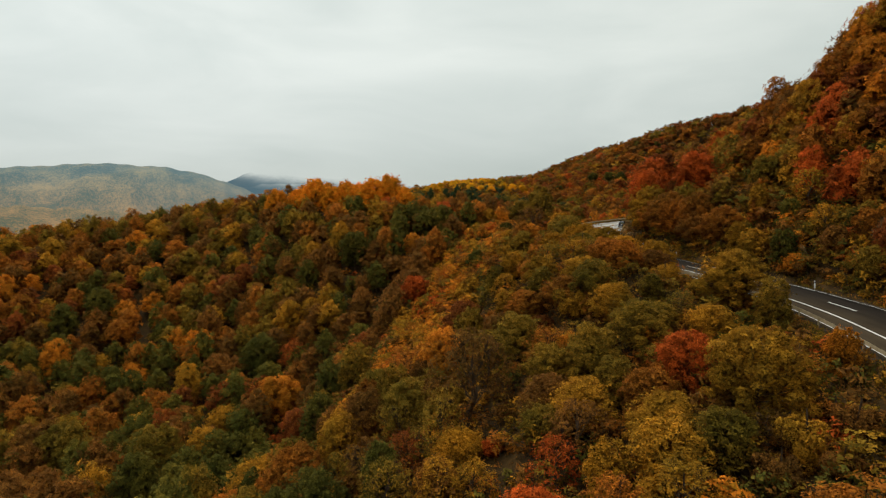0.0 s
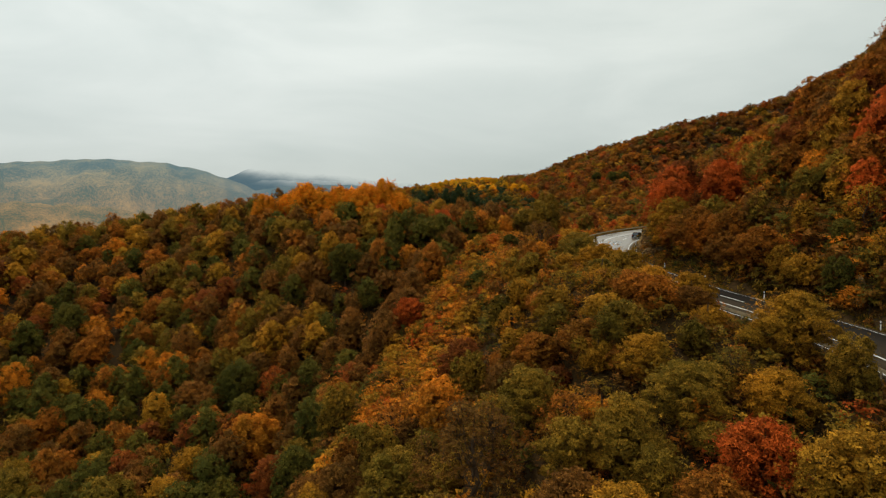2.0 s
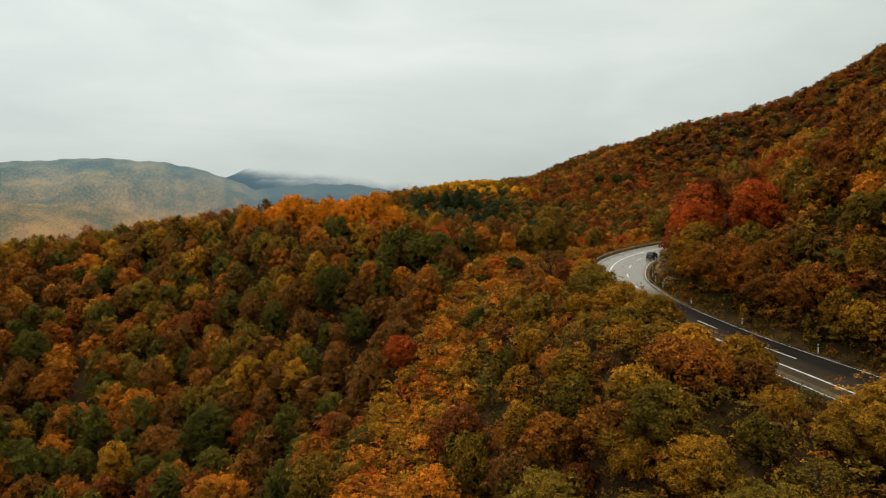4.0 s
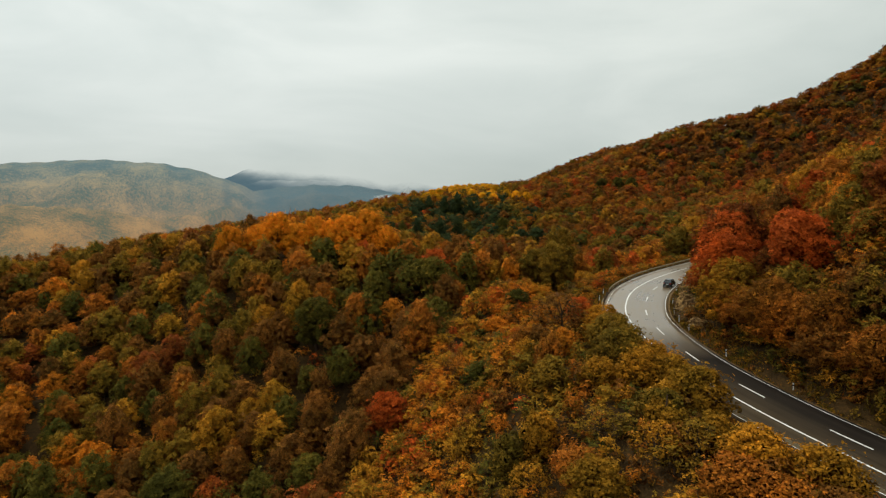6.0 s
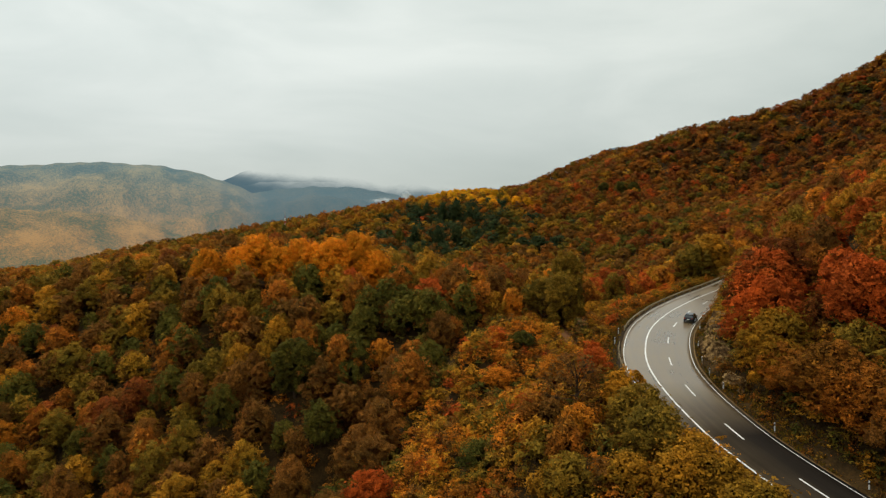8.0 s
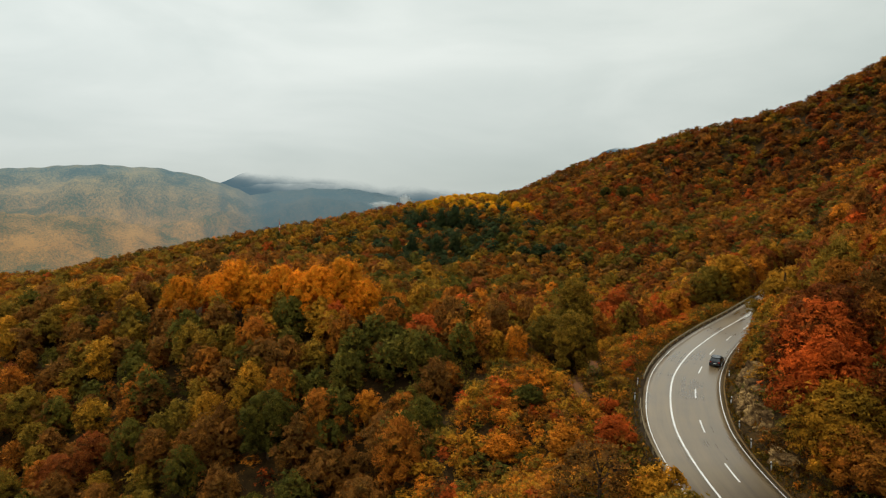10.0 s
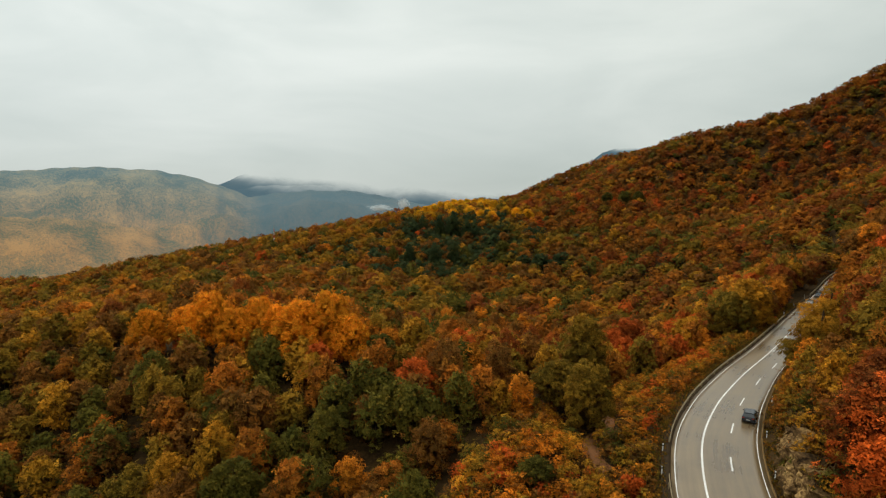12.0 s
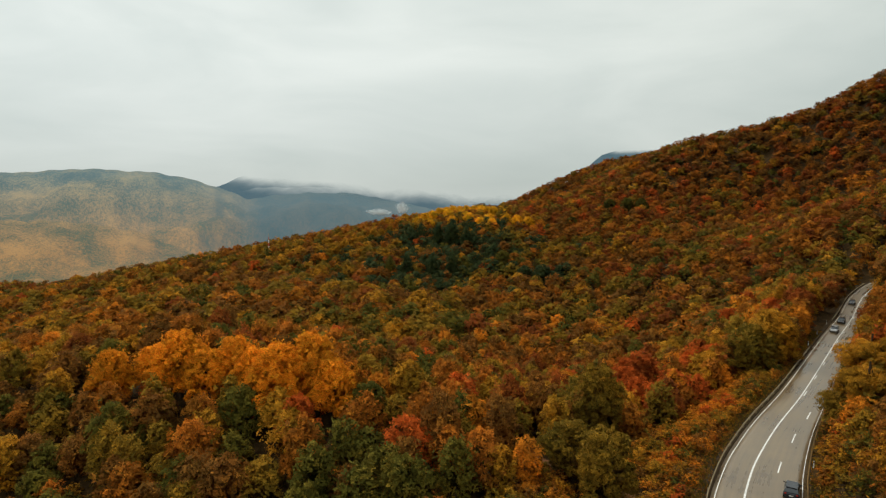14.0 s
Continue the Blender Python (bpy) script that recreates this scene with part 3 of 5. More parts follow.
MIXED = weights(rust=3.2, brown=3.0, orange=0.8, gold=1.4, olive=2.4, green=0.9, red=0.1, maroon=0.9)
# ravine mixes lean dark and ridge mixes golden, partly to imitate shade and light
ZONES = (
    (-70, 100, 55, weights(rust=1.2, brown=4.6, olive=1.6, green=5.0, gold=0.2, orange=0.25, maroon=1.4)),
    (-60, 182, 55, weights(rust=3.8, brown=1.8, olive=2.4, green=0.6, orange=1.4, gold=2.0)),
    (20, 60, 28, weights(gold=1.4, olive=2.4, rust=2.2, brown=2.2, red=0.4, maroon=0.8, green=0.8, orange=0.4)),
    (15, 100, 24, weights(gold=2.2, olive=1.8, rust=2.2, orange=1.2, brown=1.2)),
    (14, 130, 17, weights(rust=3.2, gold=1.4, olive=0.6, orange=3.0, brown=0.8)),
    (-55, 150, 24, weights(green=3.0, brown=3.4, olive=1.6, rust=2.2)),
    (-48, 88, 32, weights(green=4.4, olive=0.9, brown=4.2, maroon=1.4, rust=0.6)),
    (-25, 140, 34, weights(rust=1.8, brown=4.6, olive=1.2, green=4.0, maroon=1.0)),
    (70, 120, 45, weights(rust=3.2, maroon=1.8, red=1.4, orange=1.8, gold=1.2, olive=0.8, brown=0.8)),
    (110, 180, 60, weights(rust=2.4, maroon=2.8, red=2.2, orange=1.2, gold=1.0, olive=0.8)),
    (60, 215, 26, weights(red=1.6, gold=1.6, olive=2.0, orange=0.8, maroon=0.8, brown=0.8)),
    (100, 330, 90, weights(rust=1.8, brown=4.0, olive=3.0, green=1.8, maroon=0.5, gold=0.3)),
    (-120, 400, 130, weights(rust=2.4, gold=2.2, olive=3.4, green=1.0, brown=1.8, orange=0.5)),
    (0, 530, 30, weights(pine=60.0)),
    (-12, 455, 25, weights(pine=18.0, green=6.0)),
    (18, 625, 22, weights(yellow=14.0, gold=6.0)),
    (-60, 550, 30, weights(gold=10.0, olive=6.0)),
    (40, 470, 80, weights(olive=2.4, green=1.2, gold=0.8, rust=1.4, brown=2.8)),
    (300, 620, 170, weights(rust=4.0, maroon=5.0, orange=0.4, gold=0.4, olive=0.7, green=0.4, brown=2.0, red=1.3)),
    (330, 1000, 220, weights(rust=3.4, brown=3.4, gold=0.4, olive=0.8, maroon=2.2)),
)


def colours_at(x, y, rng):
    """A colour number for each place, by the zones' mixtures with patches of like trees."""
    w = np.tile(MIXED * 0.25, (len(x), 1))
    for cx, cy, reach, z in ZONES:
        w += np.exp(-((x - cx) ** 2 + (y - cy) ** 2) / (2 * reach * reach))[:, None] * z[None, :] * (8.0 / z.sum()) * (6.0 if z.max() > 0.7 * z.sum() else 1.0)
    for k in range(len(ALL)):
        w[:, k] *= np.exp(0.75 * np.sin(x * 0.045 + 2.1 * k) * np.sin(y * 0.052 + 1.3 * k + 0.5 * np.sin(x * 0.03)))
    off = road_offset(x, y)[0]
    crest = np.exp(-((off + 31) / 12) ** 2) * (1 - smooth(108, 130, y)) * (y > 40)
    gully = np.exp(-((off - flank_edge(y) + 13) / 11) ** 2) * (y < 162) * (y > 40)
    for name, on_crest, in_gully in (("gold", 2.0, -0.9), ("olive", 0.8, -0.2), ("orange", 2.4, -0.9), ("green", -0.5, 3.4), ("brown", -0.6, 1.6), ("rust", 0.4, -0.4)):
        w[:, ALL.index(name)] *= 1 + on_crest * crest + in_gully * gully
    w /= w.sum(axis=1)[:, None]
    return (np.cumsum(w, axis=1) < rng.random(len(x))[:, None]).sum(axis=1)


def scatter(x0, x1, y0, y1, step, rng, jitter=0.42):
    X, Y = np.meshgrid(np.arange(x0, x1, step), np.arange(y0, y1, step * 0.87))
    X = X + (np.arange(X.shape[0]) % 2)[:, None] * step / 2
    return (X + rng.uniform(-jitter, jitter, X.shape) * step).ravel(), (Y + rng.uniform(-jitter, jitter, Y.shape) * step).ravel()


def clear_of_road(x, y, left=-7.4, right=9.9):
    off, _ = road_offset(x, y)
    return (off < left) | (off > right)


def in_sector(x, y, lean=0.0):
    """The part of the land that lies before the start of the walk, a little wider than it looks."""
    return (np.abs(x) < 0.86 * (y + 22) + lean) & (y > 8)


TRACK = spline(((22.4, 145.2), (21.2, 149), (22.4, 154), (25.6, 158.6), (26.2, 164.5), (23, 170), (14, 172.5)), 0.8)


def off_track(x, y, gap=3.0):
    return np.min((x[:, None] - TRACK[None, :, 0]) ** 2 + (y[:, None] - TRACK[None, :, 1]) ** 2, axis=1) > gap * gap


HERO = []
def stand(colour, kind, places):
    """Trees that stand out from the wood: x, y, crown radius and height."""
    for x, y, r, h in places:
        off, at = road_offset(np.array([x]), np.array([y]))
        off, at = float(off[0]), int(at[0])
        if -6.9 - 0.35 * r < off < 8.9 + 0.5 * r:
            s = -7.0 - 0.35 * r if off < 1.5 else 9.0 + 0.5 * r
            x, y = ROAD[at] + ROAD_SIDE[at] * s
        if 124 < y < 158 and 0 < off < 13:
            x, y = ROAD[at] + ROAD_SIDE[at] * (12.5 + 0.3 * r)
        if y < 170:
            r, h = min(r, 4.8), min(h * 0.9, 10.5)
            h = max(0.5 * h, h - 0.9 * float(knoll(off, y)))
            r = min(r, h * 0.62)
        plant(float(x), float(y), r, h, kind, colour, (x * 1.3 + y * 0.7) % 6.28)
        HERO.append((float(x), float(y), r))


stand("green", "round", ((4.9, 109.6, 3.8, 8), (-24.1, 147, 5.5, 11.5), (-23.7, 95, 3.4, 7.1), (-38.9, 117.1, 6.1, 12.8), (-89.6, 147.8, 7, 14.7), (13, 142.7, 2.6, 4.4), (-9.8, 179.1, 3.7, 7.7), (39.1, 487.5, 6.2, 13), (168.2, 641, 7, 14.7), (151.4, 637.5, 7, 14.7), (179.8, 636.4, 7, 14.7),))
stand("orange", "round", ((-30.4, 100, 4.8, 10.2), (-20.8, 101.8, 3.1, 6.5), (42.1, 79.4, 1.7, 3.6), (15.9, 129.6, 2.8, 5), (8.6, 132.9, 2.4, 4)))
stand("red", "sparse", ((7.6, 40.5, 2.2, 4.8),))
stand("gold", "spread", ((1, 49.3, 2.8, 4.8),))
stand("red", "shrub", ((3.6, 47.8, 1.2, 2), (-15.5, 88.6, 2, 2.5), (-6, 63, 1.3, 2), (23.7, 139.5, 2.4, 3), (16.4, 137.9, 2.2, 2.7),))
stand("red", "round", ((19.5, 47.3, 3.1, 6.8),))
stand("gold", "round", ((22.2, 41.5, 4, 8.3), (25, 55.8, 3.2, 5.6), (23, 78.3, 4.3, 9.1), (-38.4, 88.6, 3.6, 7.6), (-39, 98.3, 3.2, 6.8), (-24.2, 70.9, 4.5, 9.5), (-36.9, 156, 3.4, 7.2), (13.8, 36.2, 3, 6.3), (26.4, 75.9, 3.8, 8), (21.9, 82.5, 3.6, 7.6), (16.7, 98, 3.9, 8.3), (31, 64.5, 4.1, 8.6), (25, 99.4, 3.4, 7.2), (38.2, 85.1, 2.5, 5.3), (29.3, 97.5, 3.2, 6.8), (23.9, 91.1, 3.8, 8), (36.4, 118.6, 4.5, 9.5), (33.5, 116.8, 3.5, 7.3), (77.4, 214.7, 6.4, 13.5), (58.8, 213.2, 4.8, 10),))
stand("rust", "round", ((19.1, 73, 4.5, 9.5), (13.5, 69.3, 4.1, 8.7), (20.5, 70.8, 4.1, 8.7), (35.8, 92.3, 3.5, 7.5), (10.7, 110.6, 3.4, 7.2), (34.3, 104.2, 3.9, 8.1), (34.8, 115.7, 3.3, 7), (39.9, 109.4, 4.2, 8.9), (42.3, 101.7, 3.6, 8.2)))
stand("brown", "sparse", ((2.1, 55.3, 5.3, 11.6), (15.6, 114.2, 5.8, 12.7),))
stand("olive", "tall", ((-43.8, 85.1, 6.6, 17.9), (35.6, 57.6, 2.4, 6.4), (-14.3, 87.1, 3.5, 9.6), (-6.5, 68, 2.8, 7.5), (22.4, 156.9, 5.5, 14.7), (26.7, 177.7, 5.2, 13.9),))
stand("green", "tall", ((-41, 73.4, 5.4, 14.6), (39.9, 80.5, 2.4, 6.5),))
stand("orange", "shrub", ((-32, 75.3, 3.5, 4.4),))
stand("orange", "tall", ((30.5, 44.5, 1.8, 4.9),))
stand("olive", "round", ((7.7, 64.9, 3.5, 7.4), (13.3, 53.7, 3.4, 7.1), (18.4, 56.9, 3.2, 6.8), (-61.1, 89.4, 5.5, 11.6), (17.6, 36.9, 2.3, 4.8), (19.7, 165.3, 4.3, 9.1), (69.1, 214.7, 5.6, 11.8),))
stand("maroon", "round", ((10.8, 68.5, 2.3, 4.9), (43.5, 130, 6.2, 13.1), (46.2, 131.4, 5.9, 12.4),))
stand("gold", "tall", ((10.4, 36.7, 2.2, 5.9), (48.3, 93.7, 2.2, 6), (44, 90.9, 2.3, 6.1), (20.2, 95.6, 3.2, 8.6),))
stand("gold", "shrub", ((22.8, 36.6, 3.1, 3.8), (36.5, 50.7, 1.8, 2.3), (63, 170.5, 5.1, 6.4), (74.4, 186.5, 5.4, 6.7),))
stand("brown", "shrub", ((19.8, 34.2, 2.5, 3.1), (25.9, 36.5, 2.7, 3.4),))
stand("olive", "sparse", ((27.5, 69.2, 2.2, 3.4),))
stand("red", "round", ((40.5, 123.2, 6.2, 13.1), (-6.9, 113.8, 3.4, 7.2), (47.2, 115.6, 4.7, 9.9), (21.2, 129.3, 2.5, 5.2), (39.6, 128.9, 5.8, 12.3), (-49.8, 189.8, 2.3, 4.8), (49.1, 237, 4.7, 9.8), (90.4, 292.3, 3.5, 7.3), (121.9, 322.7, 5.6, 11.8), (99.5, 289.3, 4.8, 10.1),))
stand("brown", "round", ((35.7, 98.6, 3.1, 6.4),))
stand("amber", "round", ((-56.3, 189.3, 4.4, 11), (-50.3, 192.4, 4.5, 9.6), (-44, 189.1, 5.4, 12.4), (-38.4, 186.6, 4.5, 10.2), (-34, 188.5, 4.5, 10.6), (-29, 184.2, 4.5, 10.6), (-24.3, 181, 5.4, 12.8), (-19.4, 183.5, 5.6, 13.6), (-15.2, 180.5, 4.3, 10.4)))
stand("red", "round", ((46.7, 216.8, 6, 12.5), (41.5, 213, 4.4, 9.5), (50.5, 208, 4.4, 8.2),))
stand("maroon", "shrub", ((66.2, 184.7, 3, 3.7),))
stand("olive", "shrub", ((60.9, 171.6, 4, 5),))
stand("pine", "pine", ((-6.3, 537.6, 6.1, 19.4), (4.5, 537.4, 6.9, 22.2), (15, 527, 5.9, 19), (-20.2, 554.7, 5.4, 17.3), (-24.2, 457.1, 5.7, 18.3), (-7.9, 451.5, 6.3, 20.3), (4.4, 463.8, 5.8, 18.6),))
stand("pine", "round", ((60.2, 449.4, 7, 12.7), (50, 455, 5.6, 11), (67, 446, 5.2, 10), (44, 470, 5.4, 11), (72, 458, 5, 10)))
stand("green", "pine", ((-35.5, 463.1, 5.1, 16.3),))
stand("yellow", "round", tuple((x, y, 1.3 * r, h) for x, y, r, h in ((-25.5, 610.4, 4.5, 12.2), (-20.2, 625.2, 4.7, 12.6), (-13.8, 635.6, 4.7, 12.8), (-7.4, 657.3, 4.9, 13.3), (-0.9, 662.9, 5, 13.4), (5.8, 673.4, 5.1, 13.7), (12.4, 664.9, 5, 13.5), (18.7, 653.7, 4.9, 13.2), (24.8, 642, 4.8, 13), (31.1, 641.8, 4.8, 13), (37, 633.9, 4.7, 12.8), (42.4, 622, 4.6, 12.5), (-14.9, 594.8, 4.4, 11.9), (4.6, 600.2, 4.4, 12), (28.6, 588.6, 4.3, 11.7), (37.5, 578.9, 4.3, 11.5), (50.4, 591.6, 4.4, 11.8), (59.5, 586.1, 4.3, 11.7), (68.4, 581.5, 4.3, 11.6), (19.4, 604, 4.5, 12.1), )))
stand("gold", "round", ((-47.9, 583.2, 4.3, 11.6), (-54.4, 577.8, 4.3, 11.5), (-61.1, 574.4, 4.3, 11.5), (-68, 558, 4.1, 11.1), (-79.1, 543.7, 4, 10.9), (-86.6, 537, 4, 10.7)))
stand("olive", "round", ((24, 108, 3.8, 8.4), (20.5, 103, 3.8, 8.6),))
stand("gold", "tall", ((26.8, 113, 3.4, 8.2),))



def free_of_heroes(x, y):
    ok = np.ones(len(x), bool)
    for hx, hy, hr in HERO:
        ok &= (x - hx) ** 2 + (y - hy) ** 2 > (hr * 0.95) ** 2
    return ok


def on_flank(x, y, off):
    """The spur's open flank below the bend, under low scrub: from the roadside over its crest to the gully."""
    edge = flank_edge(y)
    east = np.interp(y, (74, 84, 100, 112, 120), (-44, -33, -24, -18, -5))
    return (y > 74) & (y < 166) & (off > edge) & (off < east) | ((y >= 138) & (y < 212) & (off > -15) & (off < 0))


# Single trees on the stretch nearest to the walk.
tx, ty = scatter(-26, 54, 24, 92, 4.9, rng)
ok = clear_of_road(tx, ty) & in_sector(tx, ty) & free_of_heroes(tx, ty) & ~on_flank(tx, ty, road_offset(tx, ty)[0])
tx, ty = tx[ok], ty[ok]
tc = colours_at(tx, ty, rng)
for x, y, c in zip(tx, ty, tc):
    r = rng.uniform(2.2, 3.6)
    kind = rng.choice(["round", "tall", "spread", "shrub", "sparse"], p=[0.38, 0.16, 0.12, 0.14, 0.20])
    off = float(road_offset(np.array([x]), np.array([y]))[0][0])
    h = r * rng.uniform(1.9, 2.5)
    if kind == "shrub":
        r, h = r * 0.85, r * 1.2
    elif kind == "tall":
        r, h = r * 0.85, h * 1.05
    if -12.5 < off < 0:
        kind, r, h = "shrub", min(r, 1.6), min(h, 2.0)
    elif -21 < off < 0:
        r, h = min(r, 2.2), min(h, 3.2)
    elif -30 < off < 0:
        r, h = min(r, 2.8), min(h, 4.8)
    elif 0 < off < 16:
        r, h = r * 0.85, h * 0.85
    elif y < 46:
        r, h = r * 0.8, h * 0.75
    name = ALL[c]
    if y < 62 and off < 0 and name in ("red", "maroon", "green", "orange") and rng.random() < 0.7:
        name = rng.choice(["gold", "olive", "rust"])
    if y < 50 and rng.random() < 0.22:
        name = "brown"
    plant(x, y, r, h, kind, name, rng.uniform(0, 6.28))


def woods(name, x, y, colour, radius, height, leaves, leaf, rng, label, variants=14, leaf_set=None):
    """A wood of many trees joined into one object: crowns of loose leaf clumps on short trunks."""
    z = ground_height(x, y)
    banks = []
    for k in range(variants):
        r = np.random.default_rng(500 + k)
        kind = ("dome", "round", "dome", "dome", "tall")[k % 5]
        lumps = make_lumps(kind, r, 14 if leaves < 200 else 44 + k % 8)
        if leaves < 200:
            lumps = [(p, 1.7 * q) for p, q in lumps]
        c, nrm, facing = crown_points(leaves, lumps, r, 0.22, -0.25, 0.32, 0.12)
        cards = leaf_cards(c, nrm, leaf, r, 1.6)
        trunk = []
        for a in range(3):
            u = np.array([math.cos(2.1 * a), math.sin(2.1 * a), 0]) * 0.05
            v = np.array([math.cos(2.1 * a + 2.1), math.sin(2.1 * a + 2.1), 0]) * 0.05
            trunk += [[u + [0, 0, -0.4], v + [0, 0, -0.4], [0, 0, 1.6]]]
        # added inner leaf cards keep light from passing through the crown
        heart, across_heart = inner_leaves(lumps, max(10, leaves // 14), r)
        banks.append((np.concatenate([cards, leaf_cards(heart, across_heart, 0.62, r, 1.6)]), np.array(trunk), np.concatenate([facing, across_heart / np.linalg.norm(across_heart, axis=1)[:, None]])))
    all_tris, all_mats, all_facing = [], [], []
    for k in range(variants):
        i = np.nonzero(np.arange(len(x)) % variants == k)[0]
        if not len(i):
            continue
        turn = rng.uniform(0, 6.283, len(i))
        ca, sa = np.cos(turn), np.sin(turn)
        for which, block in enumerate(banks[k][:2]):
            b = block[None]
            px = (b[..., 0] * ca[:, None, None] - b[..., 1] * sa[:, None, None]) * radius[i, None, None] + x[i, None, None]
            py = (b[..., 0] * sa[:, None, None] + b[..., 1] * ca[:, None, None]) * radius[i, None, None] + y[i, None, None]
            pz = b[..., 2] * (height[i] / 2.45)[:, None, None] + z[i, None, None]
            f = banks[k][2][None] if which == 0 else np.tile([0.0, 0.0, 1.0], (1, block.shape[0], 1))
            all_facing.append(np.stack([f[..., 0] * ca[:, None] - f[..., 1] * sa[:, None], f[..., 0] * sa[:, None] + f[..., 1] * ca[:, None], f[..., 2] + 0 * ca[:, None]], axis=-1).reshape(-1, 3))
            all_tris.append(np.stack([px, py, pz], axis=-1).reshape(-1, 3, 3))
            all_mats.append(np.repeat(colour[i] if which == 0 else np.full(len(i), len(ALL)), block.shape[0]))
    ob = new(name, soup(name, np.concatenate(all_tris), [(leaf_set or MID_LEAF)[k] for k in ALL] + [BARK], np.concatenate(all_mats), np.concatenate(all_facing)))
    return tagged(ob, label, "woods", kind="stuff")


# Woods of the middle distance: ravine, spur and the slopes beside the road.
mx, my = scatter(-230, 250, 8, 285, 5.3, rng)
moff = road_offset(mx, my)[0]
ok = clear_of_road(mx, my) & in_sector(mx, my, 6) & free_of_heroes(mx, my) & ~on_flank(mx, my, moff)
ok &= ~((mx > -27) & (mx < 55) & (my > 23) & (my < 93))
ok &= off_track(mx, my, 3.2) & ~((np.abs(my - 141) < 17) & (np.abs(moff - 10) < 3.2))
mx, my, moff = mx[ok], my[ok], moff[ok]
mr = rng.uniform(2.4, 3.9, len(mx))
mh = mr * rng.uniform(2.0, 2.9, len(mx)) * np.where((mx < -55) & (my > 145), 0.88, 1.0)
bank = (moff > 0) & (moff < 18)
mr, mh = np.where(bank, mr * 0.68, mr), np.where(bank, mh * 0.68, mh)
crest = (moff > -38) & (moff < 0) & (my < 122)
mr, mh = np.where(crest, mr * 0.62, mr), np.where(crest, mh * 0.56, mh)
mc = colours_at(mx, my, rng)
for name, sel, leaves, leaf, leaf_set in (("woods", (my < 155) & (mx > -55), 820, 0.22, MID_LEAF), ("woods", (my < 155) & (mx <= -55), 520, 0.28, MID_LEAF),
                                          ("woods", (my >= 155) & (my < 205), 480, 0.29, SPUR_LEAF), ("woods", my >= 205, 270, 0.37, SPUR_LEAF)):
    woods(name, mx[sel], my[sel], mc[sel], mr[sel], mh[sel], leaves, leaf, rng, "mixed autumn woods in rust, olive and brown on the slopes", 15, leaf_set)

# Low scrub on the spur's flank: orange and gold along the crest, green towards the gully.
sx, sy = scatter(-60, 150, 60, 240, 1.95, rng)
soff = road_offset(sx, sy)[0]
ok = on_flank(sx, sy, soff) & (soff < -5.9) & in_sector(sx, sy, 6) & free_of_heroes(sx, sy) & off_track(sx, sy, 2.2)
sx, sy, soff = sx[ok], sy[ok], soff[ok]
sr = rng.uniform(0.95, 1.6, len(sx)) * np.where(soff > -9, 0.75, np.where(sy < 120, 1.2, 1.0))
tone = 0.38 + 0.3 * np.sin(sx * 0.17 + sy * 0.11) * np.sin(sy * 0.19 - sx * 0.07) + 0.6 * np.exp(-((soff - flank_edge(sy) - 1.5) / 3.2) ** 2)
pick = np.clip(tone + rng.normal(0, 0.13, len(sx)), 0, 0.999)
SCRUB = [ALL.index(k) for k in ("red", "orange", "rust", "orange", "gold", "orange", "gold", "gold", "orange", "gold", "olive", "green")]
sc = np.array(SCRUB)[(pick * len(SCRUB)).astype(int)]
sc = np.where(rng.random(len(sx)) < 0.04, ALL.index("red"), sc)
scrub = woods("scrub", sx, sy, sc, sr, sr * rng.uniform(1.2, 2.1, len(sx)), 130, 0.30, rng, "low orange, gold and olive scrub covering the spur's flank", 15)
scrub["category"] = "scrub"

# Woods under and behind the start of the walk.
ox, oy = scatter(-110, 100, -70, 60, 5.2, rng)
ok = clear_of_road(ox, oy) & (~in_sector(ox, oy, 0))
ox, oy = ox[ok], oy[ok]
orad = rng.uniform(2.2, 3.6, len(ox))
woods("woods", ox, oy, colours_at(ox, oy, rng), orad, orad * rng.uniform(1.8, 2.4, len(ox)), 70, 0.62, rng, "mixed autumn woods on the slope below the start")

# Far woods on the next ridge and the mountain.
fx, fy = scatter(-500, 560, 287, 690, 9.0, rng)
ok = in_sector(fx, fy, 10) & (np.abs(fx) < 0.8 * fy + 8) & clear_of_road(fx, fy) & free_of_heroes(fx, fy)
fx, fy = fx[ok], fy[ok]
fr = rng.uniform(4.2, 6.6, len(fx))
woods("far_woods", fx, fy, colours_at(fx, fy, rng), fr, fr * rng.uniform(1.5, 2.0, len(fx)), 150, 0.36, rng, "autumn woods on the ridge beyond the ravine", 15, FAR_LEAF)
bx, by = scatter(-860, 860, 690, 1180, 12.0, rng)
ok = np.abs(bx) < 0.8 * by
bx, by = bx[ok], by[ok]
br = rng.uniform(5.2, 8.4, len(bx))
woods("far_woods", bx, by, colours_at(bx, by, rng), br, br * rng.uniform(1.3, 1.8, len(bx)), 52, 0.58, rng, "autumn woods on the far mountain side", 15, FAR_LEAF)


# ---------------------------------------------------------------- undergrowth and rocks
ux, uy = scatter(-40, 130, 20, 235, 2.2, rng)
off, _ = road_offset(ux, uy)
ok = in_sector(ux, uy, 4) & ((off < -5.6) | (off > 8.9)) & (np.abs(off) < 26)
ok |= in_sector(ux, uy, 4) & ((off < -5.6) | (off > 8.9)) & (uy < 112) & (rng.random(len(ux)) < 0.75)
ok &= off_track(ux, uy, 1.1)
ux, uy = ux[ok], uy[ok]
uoff = road_offset(ux, uy)[0]
ok = ~((np.abs(uy - 143) < 14) & (uoff > 8.9) & (uoff < 11.8) & (rng.random(len(ux)) < 0.6))
ux, uy, uoff = ux[ok], uy[ok], uoff[ok]
